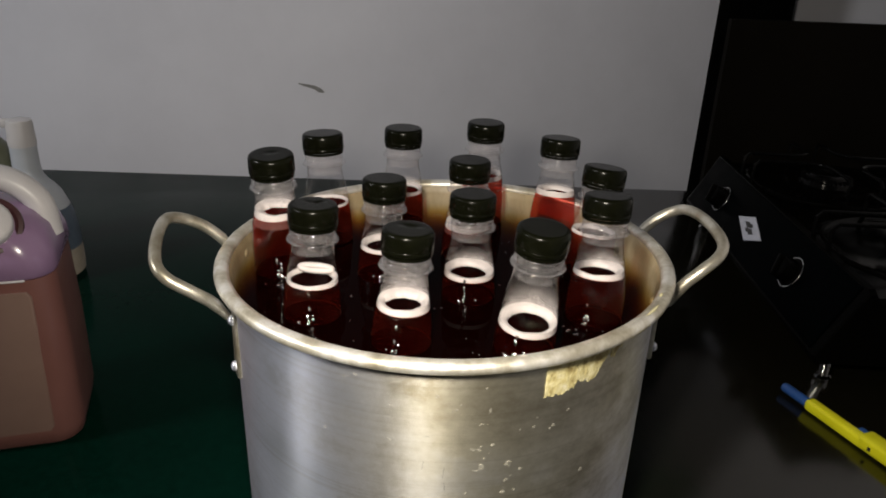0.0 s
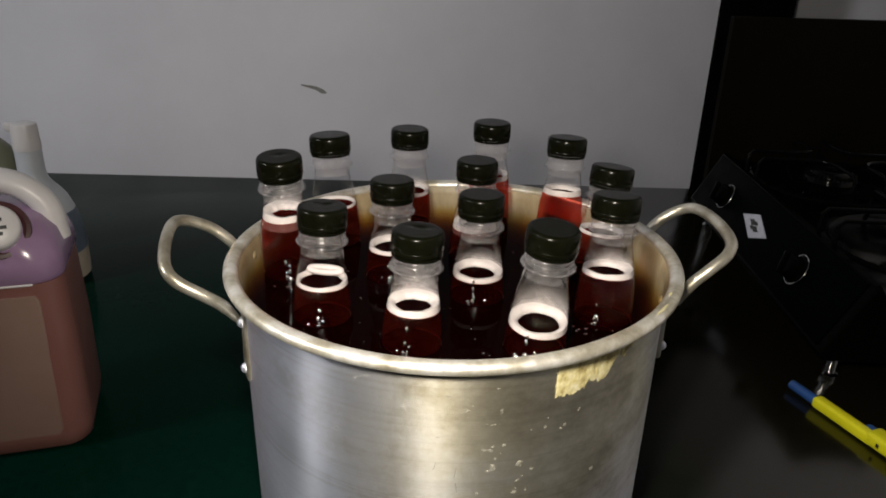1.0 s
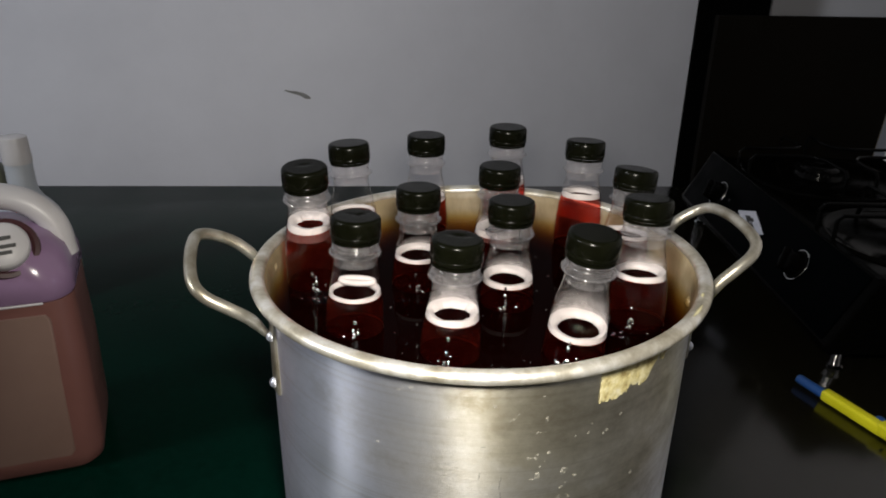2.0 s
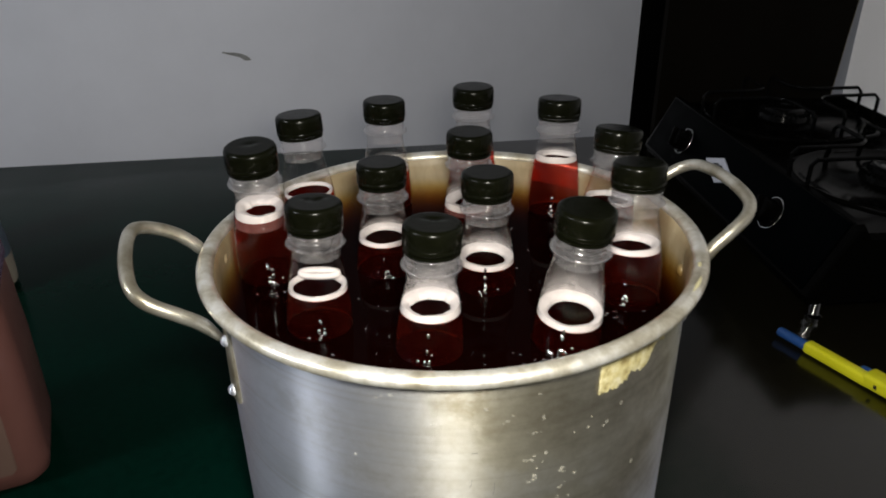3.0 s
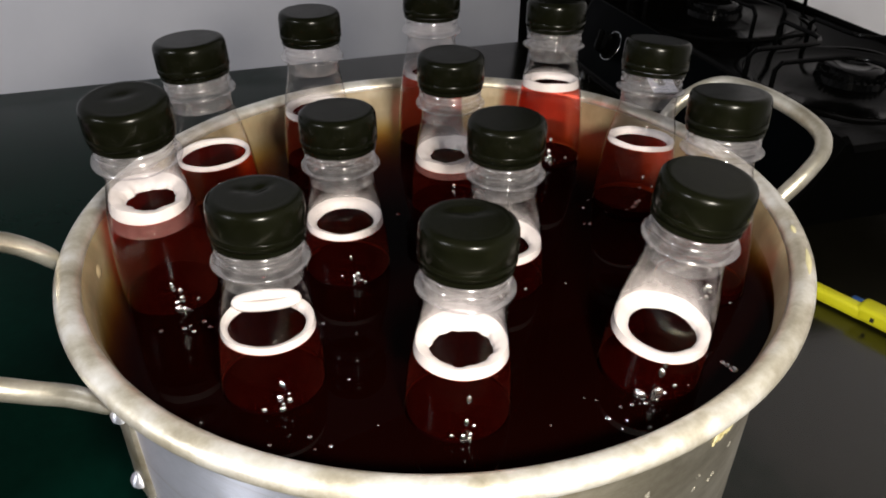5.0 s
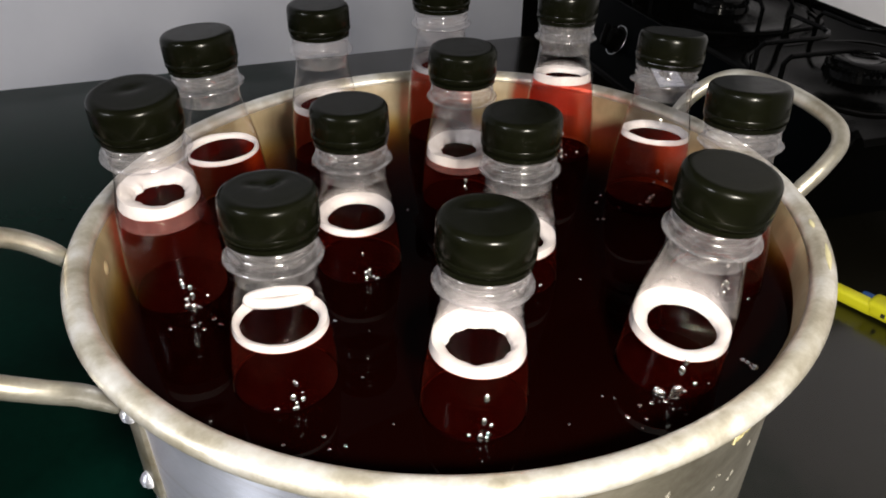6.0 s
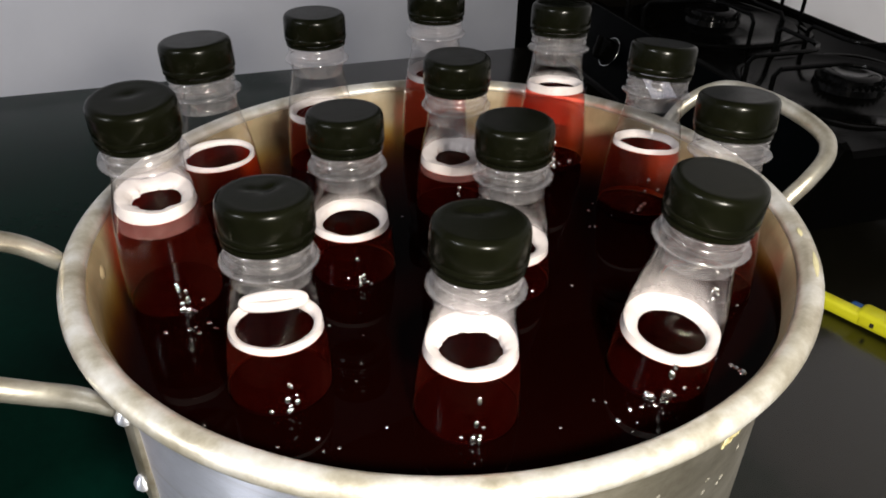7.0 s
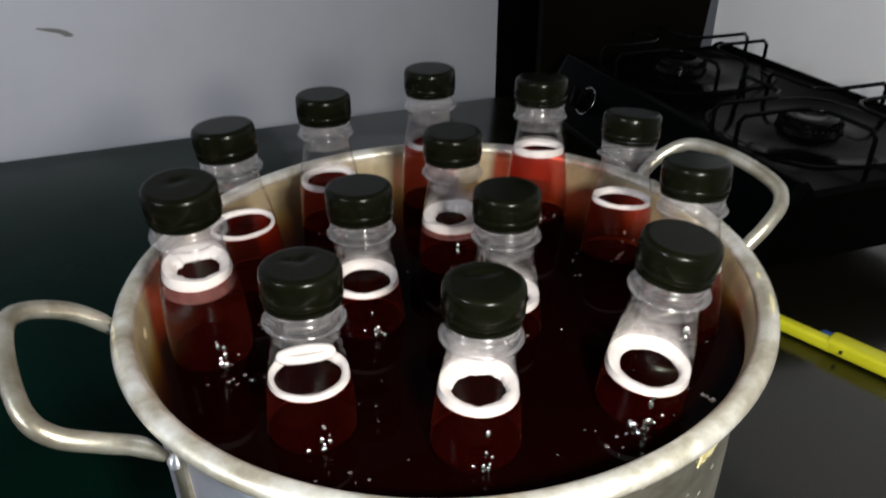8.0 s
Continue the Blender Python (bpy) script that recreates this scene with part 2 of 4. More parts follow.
def clear(name, tint, gloss_rough=0.03, ior=1.45, bumps=0.0, bump_scale=60.0, haze=0.0, haze_colour=(0.8, 0.8, 0.8), fall=5.0):
    """A thin clear wall: light goes straight through, tinted; gloss by Fresnel; haze is a share of scattering."""
    m, t, p, out = material(name)
    t.nodes.remove(p)
    see = node(t, "ShaderNodeBsdfTransparent", Color=(*tint, 1))
    gloss = node(t, "ShaderNodeBsdfGlossy", Roughness=gloss_rough)
    fresnel = node(t, "ShaderNodeLayerWeight")
    power = t.nodes.new("ShaderNodeMath")
    power.operation = "POWER"
    power.inputs[1].default_value = fall
    f0 = ((ior - 1) / (ior + 1)) ** 2
    shine = t.nodes.new("ShaderNodeMath")
    shine.operation = "MULTIPLY_ADD"
    shine.inputs[1].default_value, shine.inputs[2].default_value = 1 - f0, f0
    t.links.new(fresnel.outputs["Facing"], power.inputs[0])
    t.links.new(power.outputs[0], shine.inputs[0])
    mix = t.nodes.new("ShaderNodeMixShader")
    t.links.new(shine.outputs[0], mix.inputs[0])
    last = see.outputs[0]
    if haze:
        soft = node(t, "ShaderNodeBsdfDiffuse", Color=(*haze_colour, 1))
        blend = t.nodes.new("ShaderNodeMixShader")
        n = noise_node(t, 120.0, 4.0, 0.6)
        r = ramp(t, n.outputs["Fac"], [(0.3, grey(haze * 0.5)), (0.7, grey(haze * 1.5))])
        t.links.new(r.outputs["Color"], blend.inputs[0])
        t.links.new(last, blend.inputs[1])
        t.links.new(soft.outputs[0], blend.inputs[2])
        last = blend.outputs[0]
    t.links.new(last, mix.inputs[1])
    t.links.new(gloss.outputs[0], mix.inputs[2])
    if bumps:
        n3 = noise_node(t, bump_scale, 2.0, 0.5, (0.25, 0.25, 2.2))
        b = node(t, "ShaderNodeBump", Strength=bumps, Distance=0.002)
        t.links.new(n3.outputs["Fac"], b.inputs["Height"])
        t.links.new(b.outputs["Normal"], gloss.inputs["Normal"])
        t.links.new(b.outputs["Normal"], fresnel.inputs["Normal"])
    t.links.new(mix.outputs[0], out.inputs["Surface"])
    return m


PET = clear("clear_bottle_plastic", (0.96, 0.95, 0.95), 0.07, 1.48, 0.22, 75.0)
PET_NECK = clear("clear_neck_plastic", (0.94, 0.93, 0.94), 0.13, 2.1, 0.08, 90.0, 0.06, (0.8, 0.77, 0.80))


def wet(name, share, rough):
    """Clear wet bumps and drops: nearly invisible but for the lamps that they mirror."""
    m, t, p, out = material(name)
    t.nodes.remove(p)
    see = node(t, "ShaderNodeBsdfTransparent", Color=(0.97, 0.97, 0.97, 1))
    gloss = node(t, "ShaderNodeBsdfGlossy", Roughness=rough)
    mix = t.nodes.new("ShaderNodeMixShader")
    mix.inputs[0].default_value = share
    t.links.new(see.outputs[0], mix.inputs[1])
    t.links.new(gloss.outputs[0], mix.inputs[2])
    t.links.new(mix.outputs[0], out.inputs["Surface"])
    return m


DROP = wet("water_drop", 0.75, 0.20)


def under_liquid(name, tint):
    """Clear plastic with liquid on both sides: no gloss, a faint tint."""
    m, t, p, out = material(name)
    t.nodes.remove(p)
    see = node(t, "ShaderNodeBsdfTransparent", Color=(*tint, 1))
    t.links.new(see.outputs[0], out.inputs["Surface"])
    return m


def bath_surface():
    """Brown liquid with a calm mirroring surface. Its swallowed light is painted in: clear at the far wall, black
    nearer the torch.
    """
    m, t, p, out = material("dark_bath_liquid")
    t.nodes.remove(p)

    def maths(kind, *values):
        n = t.nodes.new("ShaderNodeMath")
        n.operation = kind
        for slot, v in zip(n.inputs, values):
            if isinstance(v, float):
                slot.default_value = v
            else:
                t.links.new(v, slot)
        return n.outputs[0]

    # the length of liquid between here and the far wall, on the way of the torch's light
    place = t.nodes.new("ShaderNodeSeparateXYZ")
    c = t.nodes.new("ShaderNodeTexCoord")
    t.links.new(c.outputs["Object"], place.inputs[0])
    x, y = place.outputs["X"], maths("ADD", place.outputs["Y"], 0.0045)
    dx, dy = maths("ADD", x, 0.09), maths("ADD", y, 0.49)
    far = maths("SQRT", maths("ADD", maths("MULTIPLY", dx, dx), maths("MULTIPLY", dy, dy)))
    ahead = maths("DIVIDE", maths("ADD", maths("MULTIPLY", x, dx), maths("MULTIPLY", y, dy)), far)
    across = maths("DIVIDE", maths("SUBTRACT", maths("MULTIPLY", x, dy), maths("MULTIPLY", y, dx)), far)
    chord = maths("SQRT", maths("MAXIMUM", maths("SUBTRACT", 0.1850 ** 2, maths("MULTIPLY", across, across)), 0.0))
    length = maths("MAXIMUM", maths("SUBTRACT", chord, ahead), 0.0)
    # swallowed light is painted in: the tint darkens by place, not by ray
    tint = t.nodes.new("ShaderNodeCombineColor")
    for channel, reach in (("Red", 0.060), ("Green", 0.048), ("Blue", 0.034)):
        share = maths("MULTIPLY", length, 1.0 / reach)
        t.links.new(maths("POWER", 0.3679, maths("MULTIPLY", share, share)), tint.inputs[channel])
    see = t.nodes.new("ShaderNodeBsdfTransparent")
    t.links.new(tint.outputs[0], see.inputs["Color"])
    murk = node(t, "ShaderNodeBsdfDiffuse", Color=(0.07, 0.007, 0.004, 1))
    cloudy = t.nodes.new("ShaderNodeMixShader")
    cloudy.inputs[0].default_value = 0.03
    t.links.new(see.outputs[0], cloudy.inputs[1])
    t.links.new(murk.outputs[0], cloudy.inputs[2])
    ripple = noise_node(t, 16.0, 2.0, 0.4)
    b = node(t, "ShaderNodeBump", Strength=0.03, Distance=0.002)
    t.links.new(ripple.outputs["Fac"], b.inputs["Height"])
    gloss = node(t, "ShaderNodeBsdfGlossy", Roughness=0.02)
    fresnel = t.nodes.new("ShaderNodeLayerWeight")
    t.links.new(b.outputs["Normal"], gloss.inputs["Normal"])
    t.links.new(b.outputs["Normal"], fresnel.inputs["Normal"])
    power = t.nodes.new("ShaderNodeMath")
    power.operation = "POWER"
    power.inputs[1].default_value = 7.0
    shine = t.nodes.new("ShaderNodeMath")
    shine.operation = "MULTIPLY_ADD"
    shine.inputs[1].default_value, shine.inputs[2].default_value = 0.28, 0.005
    t.links.new(fresnel.outputs["Facing"], power.inputs[0])
    t.links.new(power.outputs[0], shine.inputs[0])
    mix = t.nodes.new("ShaderNodeMixShader")
    t.links.new(shine.outputs[0], mix.inputs[0])
    t.links.new(cloudy.outputs[0], mix.inputs[1])
    t.links.new(gloss.outputs[0], mix.inputs[2])
    t.links.new(mix.outputs[0], out.inputs["Surface"])
    return m


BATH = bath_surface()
PET_WET = under_liquid("clear_plastic_under_liquid", (0.97, 0.96, 0.96))


def juice(name, passes):
    """Red juice: most of the light passes, a little is scattered back red."""
    m, t, p, out = material(name)
    n = noise_node(t, 30.0, 3.0, 0.5)
    r = ramp(t, n.outputs["Fac"], [(0.3, (0.22, 0.010, 0.008)), (0.7, (0.32, 0.017, 0.012))])
    t.links.new(r.outputs["Color"], p.inputs["Base Color"])
    p.inputs["Roughness"].default_value = 0.15
    p.inputs["Specular IOR Level"].default_value = 0.2
    see = node(t, "ShaderNodeBsdfTransparent", Color=passes)
    murk = node(t, "ShaderNodeBsdfTranslucent", Color=(0.90, 0.30, 0.19, 1))
    pass_on = t.nodes.new("ShaderNodeMixShader")
    pass_on.inputs[0].default_value = 0.05
    t.links.new(see.outputs[0], pass_on.inputs[1])
    t.links.new(murk.outputs[0], pass_on.inputs[2])
    mix = t.nodes.new("ShaderNodeMixShader")
    mix.inputs[0].default_value = 0.007
    t.links.new(pass_on.outputs[0], mix.inputs[1])
    t.links.new(p.outputs[0], mix.inputs[2])
    t.links.new(mix.outputs[0], out.inputs["Surface"])
    return m


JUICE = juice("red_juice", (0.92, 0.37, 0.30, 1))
# the same juice from above, its light lost down the bottle painted in
JUICE_TOP_DARK = juice("red_juice_top_darkened", (0.34, 0.060, 0.045, 1))
# a near-black copy below the waterline, with the lost light painted in
DARKENED_JUICE = surface("darkened_red_juice", [(0.3, (0.0030, 0.0003, 0.0003)), (0.7, (0.0050, 0.0004, 0.0004))], 30.0, (0.4, 0.6), specular=0.0)


def froth():
    """A film of froth on the inside of a bottle, thick at its foot and broken towards the top."""
    m, t, p, out = material("froth_film")
    p.inputs["Base Color"].default_value = (0.64, 0.60, 0.60, 1)
    p.inputs["Roughness"].default_value = 0.7
    n = noise_node(t, 95.0, 6.0, 0.7)
    r = ramp(t, n.outputs["Fac"], [(0.36, grey(0.60)), (0.60, grey(1.0))])
    uv = t.nodes.new("ShaderNodeUVMap")
    uv.uv_map = "height"
    sep = t.nodes.new("ShaderNodeSeparateXYZ")
    t.links.new(uv.outputs[0], sep.inputs[0])
    fade = ramp(t, sep.outputs["Y"], [(0.0, grey(0.85)), (0.28, grey(0.42)), (0.62, grey(0.15)), (1.0, grey(0.0))])
    both = t.nodes.new("ShaderNodeMath")
    both.operation = "MULTIPLY"
    t.links.new(r.outputs["Color"], both.inputs[0])
    t.links.new(fade.outputs["Color"], both.inputs[1])
    see = node(t, "ShaderNodeBsdfTransparent")
    mix = t.nodes.new("ShaderNodeMixShader")
    t.links.new(both.outputs[0], mix.inputs[0])
    t.links.new(see.outputs[0], mix.inputs[1])
    t.links.new(p.outputs[0], mix.inputs[2])
    t.links.new(mix.outputs[0], out.inputs["Surface"])
    return m


def lime():
    """Thin, half clear lime."""
    m, t, p, out = material("lime_spots")
    p.inputs["Base Color"].default_value = (0.60, 0.58, 0.52, 1)
    p.inputs["Roughness"].default_value = 0.6
    n = noise_node(t, 420.0, 4.0, 0.6)
    r = ramp(t, n.outputs["Fac"], [(0.3, grey(0.05)), (0.7, grey(0.38))])
    see = node(t, "ShaderNodeBsdfTransparent")
    mix = t.nodes.new("ShaderNodeMixShader")
    t.links.new(r.outputs["Color"], mix.inputs[0])
    t.links.new(see.outputs[0], mix.inputs[1])
    t.links.new(p.outputs[0], mix.inputs[2])
    t.links.new(mix.outputs[0], out.inputs["Surface"])
    return m


LIME = lime()


def pale_juice():
    """Foam let down with juice: pink and half clear."""
    m, t, p, out = material("pink_foam_band")
    p.inputs["Base Color"].default_value = (0.48, 0.20, 0.18, 1)
    p.inputs["Roughness"].default_value = 0.5
    n = noise_node(t, 60.0, 4.0, 0.6)
    r = ramp(t, n.outputs["Fac"], [(0.3, grey(0.10)), (0.7, grey(0.26))])
    see = node(t, "ShaderNodeBsdfTransparent", Color=(0.95, 0.6, 0.55, 1))
    mix = t.nodes.new("ShaderNodeMixShader")
    t.links.new(r.outputs["Color"], mix.inputs[0])
    t.links.new(see.outputs[0], mix.inputs[1])
    t.links.new(p.outputs[0], mix.inputs[2])
    t.links.new(mix.outputs[0], out.inputs["Surface"])
    return m


PALE_JUICE = pale_juice()
FROTH = froth()


# ---- mesh helpers ----
def mesh_of(name, bm, mat, smooth=True):
    me = bpy.data.meshes.new(name)
    bmesh.ops.recalc_face_normals(bm, faces=bm.faces)
    bm.to_mesh(me)
    bm.free()
    me.materials.append(mat)
    if smooth:
        me.shade_smooth()
        me.set_sharp_from_angle(angle=radians(40))
    return me


def part(name, bm, mat, parent=None, label="", smooth=True, m=None):
    data = bm if isinstance(bm, bpy.types.Mesh) else mesh_of(name, bm, mat, smooth)
    ob = new(name, data)
    if parent:
        ob.parent = parent
    if m:
        ob.matrix_basis = m
    if label:
        ob["label"] = label
    return ob


def thing(name, label, category, m=None, group="", kind=""):
    ob = new(name)
    ob.empty_display_size = 0.05
    if m:
        ob.matrix_basis = m
    return tagged(ob, label, category, group, kind)


def lathe(profile, n=48, closed_ends=False):
    """Turns (radius, height) pairs round the z axis."""
    bm = bmesh.new()
    rings = []
    for r, z in profile:
        if r < 1e-6:
            rings.append([bm.verts.new((0, 0, z))])
        else:
            rings.append([bm.verts.new((r * math.cos(2 * math.pi * k / n), r * math.sin(2 * math.pi * k / n), z)) for k in range(n)])
    for a, b in zip(rings, rings[1:]):
        for k in range(n):
            j = (k + 1) % n
            if len(a) == 1 and len(b) == 1:
                continue
            if len(a) == 1:
                bm.faces.new((a[0], b[j], b[k]))
            elif len(b) == 1:
                bm.faces.new((a[k], a[j], b[0]))
            else:
                bm.faces.new((a[k], a[j], b[j], b[k]))
    return bm


def box(x0, x1, y0, y1, z0, z1, bevel=0.0, segments=2):
    bm = bmesh.new()
    bmesh.ops.create_cube(bm, size=1.0)
    for v in bm.verts:
        v.co = (x0 + (v.co.x + 0.5) * (x1 - x0), y0 + (v.co.y + 0.5) * (y1 - y0), z0 + (v.co.z + 0.5) * (z1 - z0))
    if bevel:
        bmesh.ops.bevel(bm, geom=bm.edges[:], offset=bevel, segments=segments, profile=0.5, affect="EDGES")
    return bm


def tube(points, radius, n=12, closed=False, flat=1.0):
    """A rod along a smooth line through points; radius may be a list."""
    pts = [Vector(p) for p in points]
    bm = bmesh.new()
    rings = []
    up = None
    for i, p in enumerate(pts):
        a = pts[max(i - 1, 0)] if not closed else pts[i - 1]
        b = pts[min(i + 1, len(pts) - 1)] if not closed else pts[(i + 1) % len(pts)]
        d = (b - a).normalized()
        if up is None:
            up = Vector((0, 0, 1)) if abs(d.z) < 0.9 else Vector((1, 0, 0))
        side = d.cross(up).normalized()
        up = side.cross(d).normalized()
        r = radius[i] if isinstance(radius, (list, tuple)) else radius
        rings.append([bm.verts.new(p + side * r * math.cos(2 * math.pi * k / n) + up * r * flat * math.sin(2 * math.pi * k / n)) for k in range(n)])
    pairs = list(zip(rings, rings[1:]))
    if closed:
        pairs.append((rings[-1], rings[0]))
    for a, b in pairs:
        for k in range(n):
            j = (k + 1) % n
            bm.faces.new((a[k], a[j], b[j], b[k]))
    if not closed:
        bm.faces.new(rings[0])
        bm.faces.new(rings[-1][::-1])
    return bm


def spline(points, steps=8):
    """Catmull-Rom through points."""
    p = [Vector(q) for q in points]
    p = [2 * p[0] - p[1]] + p + [2 * p[-1] - p[-2]]
    out = []
    for i in range(1, len(p) - 2):
        for k in range(steps):
            t = k / steps
            out.append(0.5 * (2 * p[i] + (p[i + 1] - p[i - 1]) * t + (2 * p[i - 1] - 5 * p[i] + 4 * p[i + 1] - p[i + 2]) * t * t
                              + (3 * p[i] - p[i - 1] - 3 * p[i + 1] + p[i + 2]) * t ** 3))
    out.append(p[-2])
    return out


def turned(bm, m):
    bmesh.ops.transform(bm, matrix=m, verts=bm.verts)
    return bm


def joined(*parts):
    out = bmesh.new()
    for b in parts:
        me = bpy.data.meshes.new("tmp")
        b.to_mesh(me)
        b.free()
        out.from_mesh(me)
        bpy.data.meshes.remove(me)
    return out


def structure(name, bm, mat, label, category, smooth=False):
    return tagged(part(name, bm, mat, smooth=smooth), label, category, kind="structure")


# ---- the room ----
structure("floor", box(-4.2, 4.2, -4.2, 4.2, -0.05, 0.0), FLOOR, "plain tiled floor of the kitchen", "floor")
structure("ceiling", box(-4.2, 4.2, -4.2, 4.2, 3.0, 3.05), CEILING, "plain unseen ceiling, kept dark", "ceiling")
structure("wall_back", turned(box(-5.1, 0.0, 0.0, 0.12, 0.0, 3.0), pose(0.912, 1.690, 0.0, 0, 0, 11.5)), WALL, "grey-white painted wall with a scuff mark", "wall")
structure("wall_right", box(1.125, 1.245, -4.1, 1.005, 0.0, 3.0), SIDE_WALL, "white painted wall beside the stove", "wall")
structure("wall_recess_back", box(0.85, 4.1, 1.90, 2.02, 0.0, 3.0), WALL, "dim painted wall of the recess", "wall")
structure("wall_recess_side", box(4.0, 4.1, -4.1, 1.90, 0.0, 3.0), FAR_WALL, "unseen side wall of the recess", "wall")
# unseen wall, set near and white to throw light on the pot's left
structure("wall_left", box(-2.8, -2.7, -4.1, 1.10, 0.0, 3.0), SIDE_WALL, "unseen painted wall of the kitchen", "wall")
structure("wall_front", box(-4.0, 4.0, -4.1, -4.0, 0.0, 3.0), FAR_WALL, "unseen painted wall of the kitchen", "wall")
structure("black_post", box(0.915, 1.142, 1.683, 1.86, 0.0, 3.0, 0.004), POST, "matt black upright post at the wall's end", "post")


def scuff():
    bm = bmesh.new()
    rng = random.Random(5)
    pts = [(-0.312, -0.131), (-0.298, -0.135), (-0.283, -0.138), (-0.270, -0.142), (-0.258, -0.148), (-0.246, -0.155)]
    wid = [0.0015, 0.003, 0.005, 0.008, 0.008, 0.002]
    lo, hi = [], []
    for (x, z), w in zip(pts, wid):
        y = 1.690 + (x - 0.912) * math.tan(math.radians(11.5)) - 0.002
        lo.append(bm.verts.new((x, y, RIM + z - w * rng.uniform(0.6, 1.0))))
        hi.append(bm.verts.new((x + 0.004, y, RIM + z + w * rng.uniform(0.3, 0.7))))
    for i in range(len(pts) - 1):
        bm.faces.new((lo[i], lo[i + 1], hi[i + 1], hi[i]))
    return bm


tagged(part("wall_scuff", scuff(), RUST), "dark grey scuff mark on the painted wall", "scuff mark", kind="structure")

# ---- worktop ----
def slab():
    """The worktop; its back edge runs a little askew to the wall."""
    bm = box(-1.9, 1.12, -0.30, 1.03, TOP - 0.03, TOP)
    for v in bm.verts:
        if v.co.y > 0.5:
            v.co.y = 1.012 if v.co.x > 0 else 1.115
    bmesh.ops.bevel(bm, geom=bm.edges[:], offset=0.003, segments=2, profile=0.5, affect="EDGES")
    return bm


tagged(part("worktop", slab(), STONE), "dark green polished stone worktop", "worktop", kind="structure")
tagged(part("base_cabinet", box(-1.88, 1.10, -0.26, 1.00, 0.0, TOP - 0.031), CABINET), "plain base below the stone worktop", "cabinet", kind="structure")


# ---- the pot ----
def handle(pot, az, roll, lift, out, wide, tall, back):
    """A bent rod with a riveted strap at each end, set on a little askew; the local x axis points away from the pot."""
    half = [(0.1890, -0.054, -0.031), (0.1995, -0.055, -0.012), (0.214, -0.056, 0.003), (0.231, -0.051, 0.015), (0.240, -0.036, 0.022)]
    line = half + [(0.2425, 0, 0.025)] + [(x, -y, z) for x, y, z in reversed(half)]
    line = [(0.19 + (x - 0.19) * out, y * wide, z * tall) for x, y, z in line]
    h = part("handle", turned(tube(spline(line, 6), [0.0030 + 0.0020 * min(1.0, min(k, 60 - k) / 5) for k in range(61)], 14), pose(0, 0, lift, roll)), ALU_HANDLE, pot, "bent aluminium rod handle", m=pose(0, back, 0, 0, 0, az))
    for s in (-1, 1):
        y, z = s * 0.054 * wide, -0.028 * tall
        top = y * math.sin(math.radians(roll)) + z * math.cos(math.radians(roll)) + lift
        a = math.degrees(math.asin(y / 0.1885))
        part("strap", turned(box(0.1855, 0.1905, -0.0075, 0.0075, top - 0.054, top + 0.013, 0.002), pose(0, 0, 0, 0, 0, a)), ALU_HANDLE, h, "flat riveted strap")
        part("inner_rivet", turned(lathe([(0, 0.003), (0.003, 0.0026), (0.0048, 0.0008), (0.005, -0.0005)], 16), pose(0, 0, 0, 0, 0, a) @ pose(0.1842, 0, top - 0.001, 0, -90, 0)), ALU_IN, h, "rivet head inside the pot")
        for z in (top - 0.001, top - 0.044):
            part("rivet", turned(lathe([(0, 0.004), (0.002, 0.0038), (0.004, 0.002), (0.0045, 0.0), (0.0045, -0.003)], 16), pose(0, 0, 0, 0, 0, a) @ pose(0.1905, 0, z, 0, 90, 0)), ALU, h, "round rivet head")
    return h


def pressed(bm):
    """The pot is a little out of round, and its rim leans a little to one side."""
    for v in bm.verts:
        a, r = math.atan2(v.co.y, v.co.x), math.hypot(v.co.x, v.co.y)
        high = min(1.0, max(0.0, 1 + v.co.z / 0.27))
        k = 1 + high * (0.0163 * math.sin(2 * a) - 0.0028 * math.cos(2 * a))
        v.co.z += high * (0.0069 * v.co.x - 0.0020 * v.co.y)
        v.co.x, v.co.y = v.co.x * k + 0.0006, v.co.y * k - 0.0045
    return bm


